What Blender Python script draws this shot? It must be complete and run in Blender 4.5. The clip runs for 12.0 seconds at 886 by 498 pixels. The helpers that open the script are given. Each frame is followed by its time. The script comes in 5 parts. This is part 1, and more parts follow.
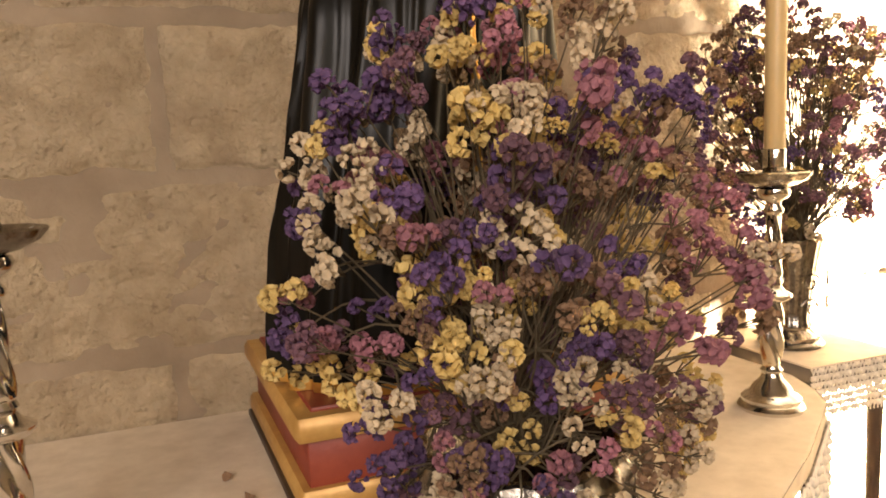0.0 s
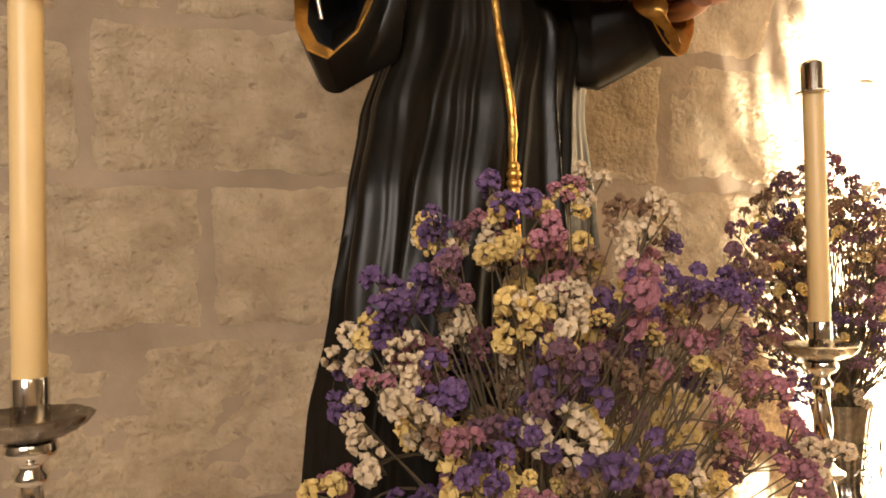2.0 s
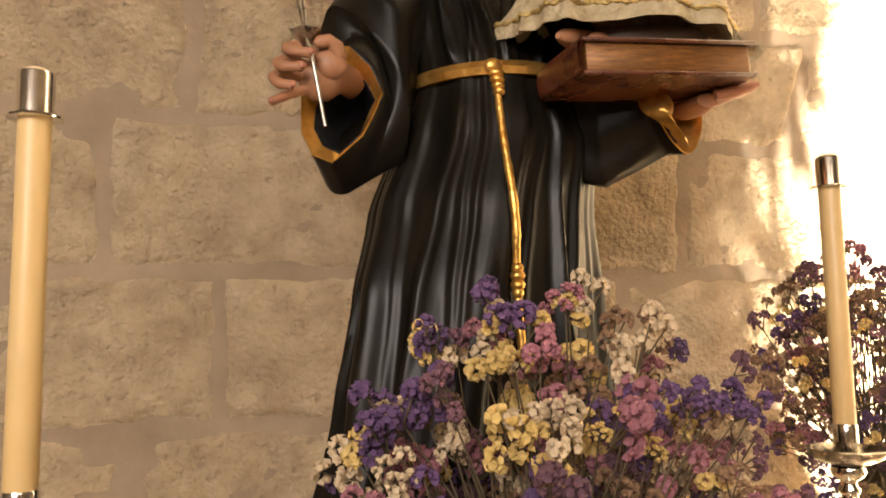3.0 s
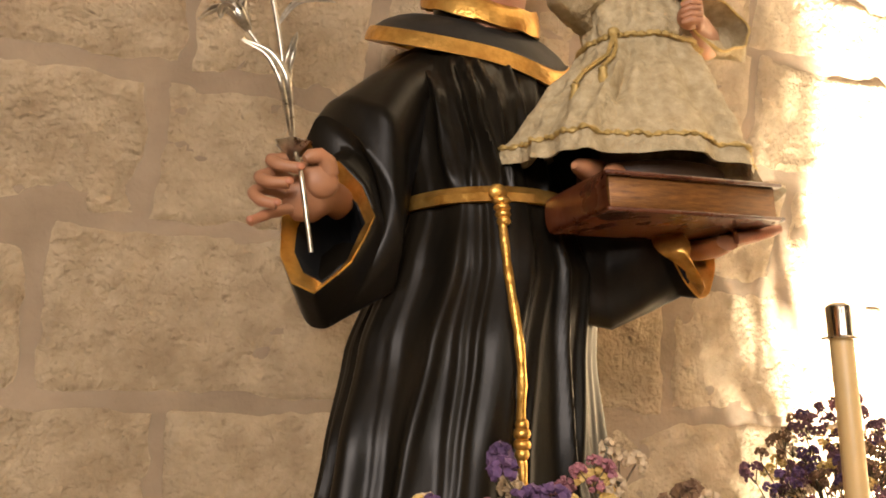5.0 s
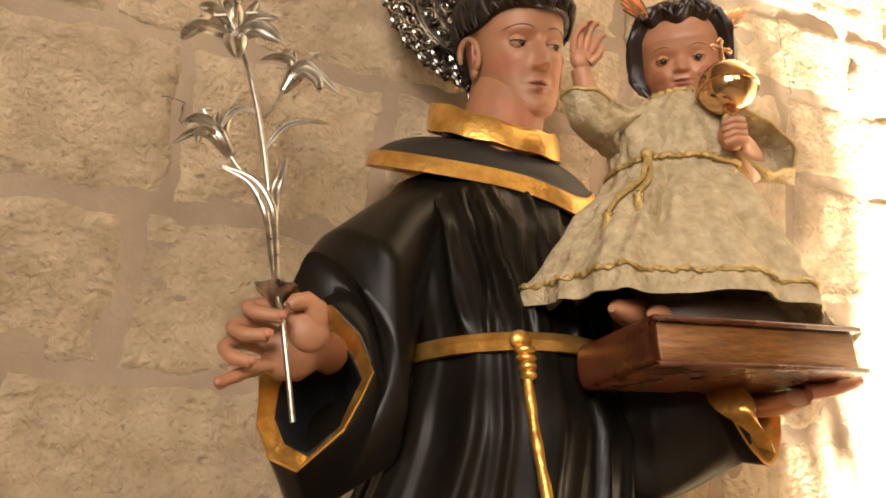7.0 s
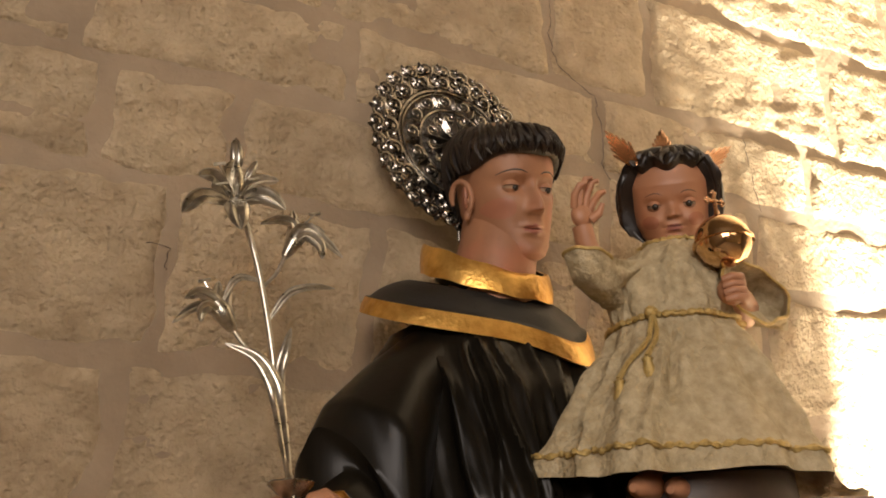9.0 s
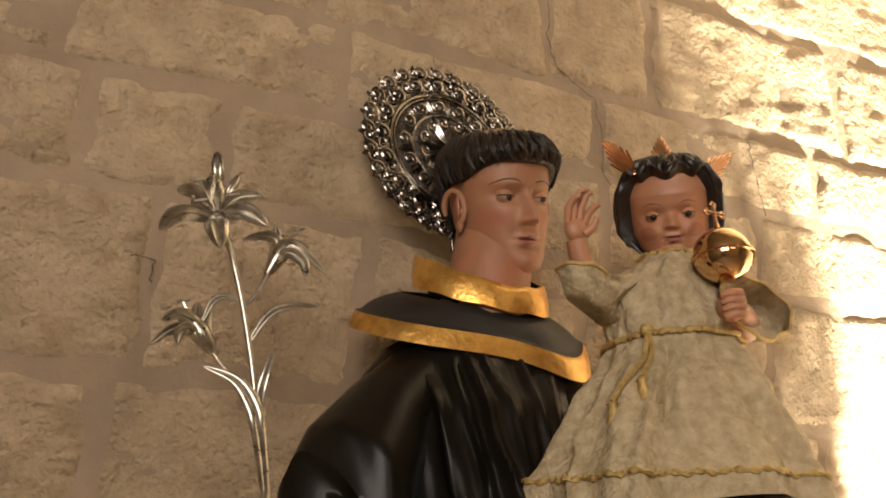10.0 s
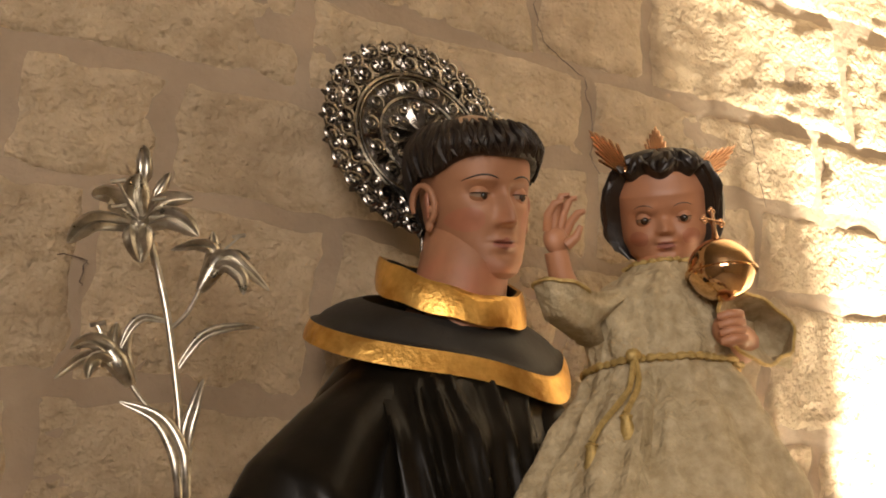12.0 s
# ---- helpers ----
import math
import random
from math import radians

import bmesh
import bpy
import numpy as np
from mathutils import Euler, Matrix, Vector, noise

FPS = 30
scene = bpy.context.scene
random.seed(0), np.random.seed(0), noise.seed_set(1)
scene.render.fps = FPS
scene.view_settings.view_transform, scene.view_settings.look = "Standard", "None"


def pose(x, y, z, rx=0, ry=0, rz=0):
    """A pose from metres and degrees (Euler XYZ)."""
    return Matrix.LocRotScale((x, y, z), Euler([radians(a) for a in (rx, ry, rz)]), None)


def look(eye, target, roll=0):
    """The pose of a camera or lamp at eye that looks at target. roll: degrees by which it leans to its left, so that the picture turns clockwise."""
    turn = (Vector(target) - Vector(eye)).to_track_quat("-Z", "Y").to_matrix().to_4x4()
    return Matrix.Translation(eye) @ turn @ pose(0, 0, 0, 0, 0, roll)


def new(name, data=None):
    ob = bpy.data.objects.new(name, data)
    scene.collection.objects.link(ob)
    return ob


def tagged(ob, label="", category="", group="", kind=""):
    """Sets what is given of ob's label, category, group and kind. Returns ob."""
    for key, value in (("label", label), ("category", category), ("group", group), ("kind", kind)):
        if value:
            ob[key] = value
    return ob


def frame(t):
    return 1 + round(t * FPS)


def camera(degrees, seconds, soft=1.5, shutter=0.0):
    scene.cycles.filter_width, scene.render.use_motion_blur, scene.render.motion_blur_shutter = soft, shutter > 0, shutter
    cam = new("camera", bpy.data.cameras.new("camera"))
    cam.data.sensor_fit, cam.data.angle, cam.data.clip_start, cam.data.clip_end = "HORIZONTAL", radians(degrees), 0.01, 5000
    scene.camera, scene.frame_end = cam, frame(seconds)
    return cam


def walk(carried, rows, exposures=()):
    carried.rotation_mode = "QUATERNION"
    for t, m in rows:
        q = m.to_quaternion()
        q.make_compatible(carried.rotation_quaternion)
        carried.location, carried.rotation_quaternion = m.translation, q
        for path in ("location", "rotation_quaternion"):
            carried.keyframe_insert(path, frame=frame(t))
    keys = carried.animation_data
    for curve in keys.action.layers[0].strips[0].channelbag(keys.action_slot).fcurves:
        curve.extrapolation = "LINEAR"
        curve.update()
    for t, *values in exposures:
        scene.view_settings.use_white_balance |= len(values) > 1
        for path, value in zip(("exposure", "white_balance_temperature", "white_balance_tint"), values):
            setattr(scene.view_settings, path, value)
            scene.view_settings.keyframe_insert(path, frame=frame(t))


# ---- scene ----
cam = camera(59.23, 12.0, soft=1.8)
# seconds, place, turn in degrees
ROWS = [
    (0.0, -0.0366, -0.1072, 1.4000, 82.52, 2.35, -21.65),
    (0.5, -0.0431, -0.1112, 1.4154, 85.21, 2.15, -21.69),
    (1.0, -0.0489, -0.1115, 1.4302, 87.29, 1.79, -21.25),
    (1.5, -0.0514, -0.1081, 1.4507, 88.96, 1.44, -20.09),
    (2.0, -0.0459, -0.1026, 1.4782, 91.09, 1.22, -19.22),
    (2.5, -0.0175, -0.1005, 1.5055, 93.41, 1.22, -18.02),
    (3.0, 0.0000, -0.1140, 1.5247, 95.95, 0.89, -16.41),
    (3.5, -0.0246, -0.1064, 1.5367, 98.13, 0.69, -16.78),
    (5.5, -0.0354, 0.0747, 1.6084, 105.47, -0.83, -22.36),
    (6.0, 0.0450, 0.1070, 1.6211, 108.11, -1.83, -19.21),
    (6.5, 0.0477, 0.1284, 1.6409, 110.08, -1.54, -19.52),
    (7.0, 0.0109, 0.1549, 1.6638, 112.30, -0.67, -20.94),
    (9.0, -0.0669, 0.1497, 1.7802, 116.43, 1.77, -24.41),
    (9.5, -0.0571, 0.1458, 1.7921, 117.05, 1.78, -24.10),
    (10.0, -0.0394, 0.1516, 1.8178, 115.73, 1.54, -23.77),
    (10.5, -0.0321, 0.1600, 1.8436, 115.20, 1.17, -23.89),
    (11.0, -0.0213, 0.1746, 1.8661, 114.78, 0.78, -23.97),
    (11.5, -0.0079, 0.1884, 1.8865, 114.52, 0.66, -23.74),
    (12.0, 0.0201, 0.2070, 1.9121, 112.64, 0.98, -24.68),
]
EXPOSURES = [(0.0, 0.18), (3.5, 0.38), (5.5, 0.38), (7.0, 0.5), (9.0, -0.3), (12.0, -0.3)]
walk(cam, [(t, pose(x, y, z, rx, ry, rz)) for t, x, y, z, rx, ry, rz in ROWS], EXPOSURES)

# ---- light ----
world = bpy.data.worlds.new("world")
scene.world = world
world.use_nodes = True
world.node_tree.nodes["Background"].inputs[0].default_value = (1.0, 0.78, 0.52, 1)
world.node_tree.nodes["Background"].inputs[1].default_value = 0.3


def lamp(name, kind, energy, colour, m, **more):
    data = bpy.data.lights.new(name, kind)
    data.energy, data.color = energy, colour
    for key, value in more.items():
        if key == "size":
            data.size = value
        if key == "spot":
            data.spot_size = radians(value)
        if key == "blend":
            data.spot_blend = value
        if key == "soft":
            data.shadow_soft_size = value
    ob = new(name, data)
    ob.matrix_world = m
    return ob


# the nave lamp high in front, an added fill behind the viewer, and the floodlight low beside the altar
lamp("nave_light", "AREA", 140, (1.0, 0.87, 0.79), look((-1.35, -2.3, 2.75), (0.3, 1.1, 1.6)), size=1.7)
lamp("fill_light", "AREA", 14, (1.0, 0.86, 0.67), look((0.5, -2.6, 2.9), (0.4, 1.0, 1.6)), size=1.2)
lamp("floodlight", "SPOT", 6800, (1.0, 0.90, 0.74), look((1.75, 0.92, 0.15), (1.72, 1.18, 1.6)), spot=165, blend=0.2, soft=0.06)


# ---- materials ----
def material(name, dark, light, scale=20, rough=0.6, metal=0.0, bump=0.0, grain=120, stretch=(1, 1, 1), vary=0.0, spots=None, coat=0.0, rough_vary=0.0, detail=8, distance=0.004, spec=0.5, rugged=0.0, pit_shade=None):
    m = bpy.data.materials.new(name)
    m.use_nodes = True
    nodes, links = m.node_tree.nodes, m.node_tree.links
    b = nodes["Principled BSDF"]
    tc, mp = nodes.new("ShaderNodeTexCoord"), nodes.new("ShaderNodeMapping")
    mp.inputs["Scale"].default_value = stretch
    links.new(tc.outputs["Object"], mp.inputs["Vector"])
    n = nodes.new("ShaderNodeTexNoise")
    n.inputs["Scale"].default_value, n.inputs["Detail"].default_value, n.inputs["Roughness"].default_value = scale, detail, 0.62
    links.new(mp.outputs[0], n.inputs["Vector"])
    r = nodes.new("ShaderNodeValToRGB")
    r.color_ramp.elements[0].position, r.color_ramp.elements[1].position = 0.32, 0.68
    r.color_ramp.elements[0].color, r.color_ramp.elements[1].color = (*dark, 1), (*light, 1)
    links.new(n.outputs[0], r.inputs[0])
    colour = r.outputs[0]
    for mark in (spots, pit_shade):
        if not mark:
            continue
        n3 = nodes.new("ShaderNodeTexNoise")
        n3.inputs["Scale"].default_value, n3.inputs["Detail"].default_value = mark[1], 5
        links.new(tc.outputs["Object"], n3.inputs["Vector"])
        r3 = nodes.new("ShaderNodeValToRGB")
        r3.color_ramp.elements[0].position, r3.color_ramp.elements[1].position = mark[2], mark[2] + 0.16
        links.new(n3.outputs[0], r3.inputs[0])
        mx = nodes.new("ShaderNodeMix")
        mx.data_type = "RGBA"
        links.new(r3.outputs[0], mx.inputs[0])
        links.new(colour, mx.inputs[6])
        mx.inputs[7].default_value = (*mark[0], 1)
        colour = mx.outputs[2]
    if vary:
        info, h = nodes.new("ShaderNodeObjectInfo"), nodes.new("ShaderNodeHueSaturation")
        mr = nodes.new("ShaderNodeMapRange")
        mr.inputs[3].default_value, mr.inputs[4].default_value = 1 - vary, 1 + vary
        links.new(info.outputs["Random"], mr.inputs[0])
        links.new(mr.outputs[0], h.inputs["Value"])
        links.new(colour, h.inputs["Color"])
        colour = h.outputs[0]
    links.new(colour, b.inputs["Base Color"])
    b.inputs["Roughness"].default_value, b.inputs["Metallic"].default_value = rough, metal
    b.inputs["Coat Weight"].default_value = coat
    b.inputs["Specular IOR Level"].default_value = spec
    if rough_vary:
        mr = nodes.new("ShaderNodeMapRange")
        mr.inputs[3].default_value, mr.inputs[4].default_value = max(0.03, rough - rough_vary), rough + rough_vary
        links.new(n.outputs[0], mr.inputs[0])
        links.new(mr.outputs[0], b.inputs["Roughness"])
    if bump:
        n2 = nodes.new("ShaderNodeTexNoise")
        n2.inputs["Scale"].default_value, n2.inputs["Detail"].default_value = grain, 6
        links.new(mp.outputs[0], n2.inputs["Vector"])
        bp = nodes.new("ShaderNodeBump")
        bp.inputs["Strength"].default_value, bp.inputs["Distance"].default_value = bump, distance
        links.new(n2.outputs[0], bp.inputs["Height"])
        links.new(bp.outputs[0], b.inputs["Normal"])
        if rugged:
            n4, bp2 = nodes.new("ShaderNodeTexNoise"), nodes.new("ShaderNodeBump")
            n4.inputs["Scale"].default_value, n4.inputs["Detail"].default_value, n4.inputs["Distortion"].default_value = grain * 0.32, 9, 0.6
            n4.inputs["Roughness"].default_value = 0.7
            bp2.inputs["Strength"].default_value, bp2.inputs["Distance"].default_value = rugged, distance * 2
            links.new(mp.outputs[0], n4.inputs["Vector"])
            links.new(n4.outputs[0], bp2.inputs["Height"])
            links.new(bp2.outputs[0], bp.inputs["Normal"])
    return m


# dark dots in the colour stand for shade in the tooled hollows
STONE = material("tooled_limestone", (0.40, 0.298, 0.180), (0.61, 0.482, 0.312), 15, 0.92, bump=1.0, grain=85, vary=0.05, spots=((0.40, 0.295, 0.185), 5, 0.60), distance=0.014, rugged=0.6, pit_shade=((0.25, 0.175, 0.10), 52, 0.645))
MORTAR = material("lime_mortar", (0.262, 0.194, 0.127), (0.366, 0.279, 0.188), 7, 0.95, bump=0.7, grain=70, rugged=0.5)
# one dark tone, so that the unseen walls bounce little light
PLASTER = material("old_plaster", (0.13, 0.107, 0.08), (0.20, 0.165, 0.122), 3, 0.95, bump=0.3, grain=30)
PAVING = material("stone_paving", (0.16, 0.13, 0.10), (0.25, 0.21, 0.16), 6, 0.7, bump=0.2, grain=40)
LINEN = material("cream_linen", (0.60, 0.50, 0.37), (0.72, 0.62, 0.48), 25, 0.85, bump=0.25, grain=700, distance=0.001)
LACE = material("white_lace", (0.70, 0.62, 0.50), (0.82, 0.75, 0.63), 60, 0.85, bump=0.5, grain=300, distance=0.002)
SILVER = material("tarnished_silver", (0.12, 0.106, 0.09), (0.44, 0.40, 0.35), 45, 0.25, 1.0, bump=0.3, grain=180, rough_vary=0.10, distance=0.002)
CHROME = material("polished_silver", (0.66, 0.62, 0.55), (0.86, 0.83, 0.78), 30, 0.12, 1.0, rough_vary=0.05)
AGED = material("aged_silver", (0.26, 0.24, 0.195), (0.60, 0.555, 0.47), 60, 0.30, 1.0, rough_vary=0.10)
WAX = material("ivory_candle", (0.60, 0.42, 0.18), (0.68, 0.49, 0.23), 6, 0.42)
WAX_TOP = material("pale_wax", (0.72, 0.55, 0.32), (0.80, 0.64, 0.42), 20, 0.6)
HABIT = material("black_lacquered_wood", (0.004, 0.0034, 0.0025), (0.013, 0.0100, 0.0062), 12, 0.33, bump=0.15, grain=60, stretch=(1, 1, 0.35), rough_vary=0.10, distance=0.003, spec=0.16)
LINING = material("blue_black_lining", (0.004, 0.005, 0.007), (0.009, 0.011, 0.014), 15, 0.7)
GOLD = material("gilded_trim", (0.52, 0.26, 0.05), (0.85, 0.52, 0.14), 35, 0.34, 0.85, bump=0.5, grain=110, rough_vary=0.10, distance=0.003)
SKIN = material("painted_flesh", (0.27, 0.12, 0.06), (0.36, 0.175, 0.09), 9, 0.52, spots=((0.42, 0.15, 0.08), 7, 0.56), rough_vary=0.06)
CHILD_SKIN = material("child_painted_flesh", (0.36, 0.165, 0.085), (0.46, 0.225, 0.12), 9, 0.48, spots=((0.46, 0.18, 0.10), 9, 0.58), rough_vary=0.06)
BLUSH = material("rosy_painted_flesh", (0.30, 0.115, 0.062), (0.38, 0.155, 0.085), 9, 0.50, rough_vary=0.06)
CAPE_PAINT = material("worn_black_cape_paint", (0.010, 0.009, 0.0075), (0.026, 0.023, 0.019), 26, 0.50, bump=0.2, grain=70, rough_vary=0.12, distance=0.003, spec=0.4)
CHASED = material("chased_silver_ground", (0.06, 0.052, 0.045), (0.42, 0.385, 0.33), 130, 0.28, 1.0, bump=1.0, grain=190, distance=0.012)
LIP = material("painted_lips", (0.25, 0.082, 0.053), (0.28, 0.098, 0.062), 30, 0.4)
HAIR = material("dark_painted_hair", (0.006, 0.004, 0.003), (0.024, 0.015, 0.010), 60, 0.36, bump=0.3, grain=90, distance=0.003)
SCALP = material("shaven_crown", (0.30, 0.19, 0.11), (0.38, 0.25, 0.15), 20, 0.5)
EYE = material("painted_eye", (0.02, 0.012, 0.008), (0.03, 0.018, 0.01), 30, 0.2)
EYE_WHITE = material("painted_eye_white", (0.30, 0.21, 0.14), (0.36, 0.26, 0.18), 30, 0.35)
DRESS = material("cream_brocade", (0.32, 0.25, 0.135), (0.50, 0.415, 0.26), 60, 0.78, bump=1.0, grain=110, distance=0.006)
BRAID = material("gold_braid", (0.36, 0.25, 0.08), (0.55, 0.40, 0.15), 120, 0.5, 0.45, bump=0.8, grain=260, distance=0.002)
LEATHER = material("red_brown_leather", (0.055, 0.014, 0.006), (0.115, 0.036, 0.013), 18, 0.28, bump=0.15, grain=90, rough_vary=0.08)
PAGES = material("gilt_page_edges", (0.10, 0.040, 0.012), (0.26, 0.115, 0.030), 40, 0.32, 0.4, stretch=(1, 1, 8), bump=0.2, grain=100)
BASE_GOLD = material("ochre_gilt_moulding", (0.46, 0.25, 0.065), (0.62, 0.37, 0.11), 22, 0.45, 0.25, bump=0.2, grain=60)
BASE_RED = material("worn_red_paint", (0.20, 0.030, 0.016), (0.30, 0.06, 0.03), 16, 0.5, bump=0.2, grain=50, spots=((0.33, 0.13, 0.055), 14, 0.62))
DARK_WOOD = material("dark_wood", (0.035, 0.02, 0.012), (0.07, 0.04, 0.022), 20, 0.5)
COPPER = material("copper_gilt", (0.42, 0.22, 0.11), (0.64, 0.38, 0.22), 40, 0.25, 1.0, bump=0.2, grain=120, distance=0.001)
ORB_GOLD = material("polished_gold", (0.58, 0.36, 0.18), (0.72, 0.48, 0.26), 20, 0.10, 1.0, rough_vary=0.03)
STEM = material("dry_stems", (0.05, 0.035, 0.018), (0.11, 0.08, 0.04), 60, 0.8)
PETALS = {
    "yellow": material("yellow_petals", (0.44, 0.29, 0.075), (0.66, 0.49, 0.19), 90, 0.8, vary=0.18),
    "white": material("cream_petals", (0.40, 0.30, 0.18), (0.60, 0.48, 0.32), 90, 0.8, vary=0.12),
    "pink": material("mauve_pink_petals", (0.20, 0.070, 0.092), (0.36, 0.155, 0.180), 90, 0.8, vary=0.2),
    "purple": material("violet_petals", (0.045, 0.021, 0.070), (0.130, 0.068, 0.155), 90, 0.8, vary=0.25),
    "plum": material("plum_petals", (0.085, 0.036, 0.054), (0.18, 0.085, 0.105), 90, 0.8, vary=0.25),
    "brown": material("withered_petals", (0.13, 0.070, 0.038), (0.27, 0.16, 0.085), 90, 0.85, vary=0.2),
}


# ---- mesh helpers ----
class Shape:
    """Gathers faces of one mesh, each with its material."""

    def __init__(self):
        self.verts, self.faces, self.slots, self.mats = [], [], [], []

    def slot(self, mat):
        if mat not in self.mats:
            self.mats.append(mat)
        return self.mats.index(mat)

    def face(self, ids, mat):
        self.faces.append(ids)
        self.slots.append(self.slot(mat))

    def loft(self, rings, mat, closed=True, cap0=False, cap1=False):
        """Joins rings of equal count; mat is one material or a function of ring and step."""
        base, n = len(self.verts), len(rings[0])
        for ring in rings:
            self.verts.extend(tuple(p) for p in ring)
        for i in range(len(rings) - 1):
            for j in range(n if closed else n - 1):
                k = (j + 1) % n
                use = mat(i, j) if callable(mat) else mat
                self.face((base + i * n + j, base + i * n + k, base + (i + 1) * n + k, base + (i + 1) * n + j), use)
        last = mat(0, 0) if callable(mat) else mat
        if cap0:
            self.face(tuple(base + j for j in reversed(range(n))), last)
        if cap1:
            self.face(tuple(base + (len(rings) - 1) * n + j for j in range(n)), last)

    def tube(self, points, radii, mat, n=8, flat=1.0):
        """A round rod through points; flat squeezes it across."""
        pts = [Vector(p) for p in points]
        rings = []
        up = Vector((0.13, 0.9, 0.31)).normalized()
        for i, p in enumerate(pts):
            d = (pts[min(i + 1, len(pts) - 1)] - pts[max(i - 1, 0)]).normalized()
            u = d.cross(up)
            u = u.normalized() if u.length > 1e-4 else Vector((1, 0, 0))
            w = d.cross(u).normalized()
            r = radii[i] if hasattr(radii, "__len__") else radii
            rings.append([p + r * (math.cos(a) * u + flat * math.sin(a) * w) for a in (2 * math.pi * j / n for j in range(n))])
        self.loft(rings, mat, cap0=True, cap1=True)

    def ball(self, centre, radii, mat, turn=(0, 0, 0), n=16, m=10, push=None):
        e = Euler([radians(a) for a in turn]).to_matrix()
        rings = []
        for i in range(m + 1):
            f = math.pi * i / m
            ring = []
            for j in range(n):
                a = 2 * math.pi * j / n
                p = Vector((math.sin(max(f, 0.02) if i < m else math.pi - 0.02) * math.cos(a), math.sin(max(f, 0.02) if i < m else math.pi - 0.02) * math.sin(a), -math.cos(f)))
                if push:
                    p = push(p)
                ring.append(Vector(centre) + e @ Vector((p.x * radii[0], p.y * radii[1], p.z * radii[2])))
            rings.append(ring)
        self.loft(rings, mat, cap0=True, cap1=True)

    def spin(self, profile, centre, mat, n=32, cap0=True, cap1=True, twist=None):
        """Turns a profile of (radius, height) about a vertical axis; twist(radius, angle, height) reshapes the radius."""
        rings = []
        for r, z in profile:
            ring = []
            for j in range(n):
                a = 2 * math.pi * j / n
                q = twist(r, a, z) if twist else r
                ring.append((centre[0] + q * math.cos(a), centre[1] + q * math.sin(a), centre[2] + z))
            rings.append(ring)
        self.loft(rings, mat, cap0=cap0, cap1=cap1)

    def box(self, lo, hi, mat, bevel=0.0):
        x0, y0, z0 = lo
        x1, y1, z1 = hi
        b = min(bevel, (x1 - x0) / 2.1, (y1 - y0) / 2.1, (z1 - z0) / 2.1)
        if b <= 0:
            rings = [[(x0, y0, z), (x1, y0, z), (x1, y1, z), (x0, y1, z)] for z in (z0, z1)]
        else:
            def rim(i, z):
                return [(x0 + i, y0 + b + i * 0, z), (x0 + b, y0 + i, z), (x1 - b, y0 + i, z), (x1 - i, y0 + b, z), (x1 - i, y1 - b, z), (x1 - b, y1 - i, z), (x0 + b, y1 - i, z), (x0 + i, y1 - b, z)]
            rings = [rim(b * 0.7, z0), rim(0, z0 + b), rim(0, z1 - b), rim(b * 0.7, z1)]
        self.loft(rings, mat, cap0=True, cap1=True)

    def mesh(self, name, smooth=True):
        me = bpy.data.meshes.new(name)
        me.from_pydata([tuple(v) for v in self.verts], [], self.faces)
        for m in self.mats:
            me.materials.append(m)
        me.polygons.foreach_set("material_index", self.slots)
        me.polygons.foreach_set("use_smooth", [smooth] * len(self.faces))
        bm = bmesh.new()
        bm.from_mesh(me)
        bmesh.ops.recalc_face_normals(bm, faces=bm.faces)
        bm.to_mesh(me)
        bm.free()
        me.update()
        if smooth:
            me.set_sharp_from_angle(angle=radians(50))
        return me


def thing(name, label, category, shape=None, group="", kind="", at=(0, 0, 0), smooth=True):
    ob = new(name, shape.mesh(name, smooth) if shape else None)
    ob.location = at
    return tagged(ob, label, category, group, kind)


def part(name, shape, parent, label="", smooth=True):
    """One mesh under a thing or a part; the shape is in the parent's own space."""
    ob = new(name, shape.mesh(name, smooth) if isinstance(shape, Shape) else shape)
    ob.parent = parent
    return tagged(ob, label)


def mix(a, b, f):
    return a + (b - a) * f


def smooth_step(f):
    f = min(max(f, 0.0), 1.0)
    return f * f * (3 - 2 * f)


def along(keys, z):
    """Smooth interpolation in rows (z, values...)."""
    if z <= keys[0][0]:
        return keys[0][1:]
    for a, b in zip(keys, keys[1:]):
        if z <= b[0]:
            f = smooth_step((z - a[0]) / (b[0] - a[0])) * 0.5 + 0.5 * (z - a[0]) / (b[0] - a[0])
            return tuple(mix(p, q, f) for p, q in zip(a[1:], b[1:]))
    return keys[-1][1:]


def rnd(x, y=0.0, z=0.0):
    return noise.noise(Vector((x, y, z)))


# ---- the place ----
def wall_y(z):
    """The wall stands upright and bends over towards the vault."""
    return 1.30 - 0.22 * smooth_step((z - 1.65) / 1.0) - 0.1 * max(0.0, z - 2.5)


LEFT, RIGHT, BACK, TOP = -2.2, 3.4, -3.2, 3.2
s = Shape()
rows = [i * 0.1 for i in range(33)]
cols = [LEFT + (RIGHT - LEFT) * i / 60 for i in range(61)]
s.loft([[(x, wall_y(z) + 0.004 * rnd(x * 6, 3, z * 6), z) for x in cols] for z in rows], MORTAR, closed=False)
s.loft([[(x, 1.75, z) for x in cols] for z in rows], MORTAR, closed=False)
wall = thing("wall_north", "wall of tooled beige limestone blocks with wide mortar joints", "wall", s, kind="structure")

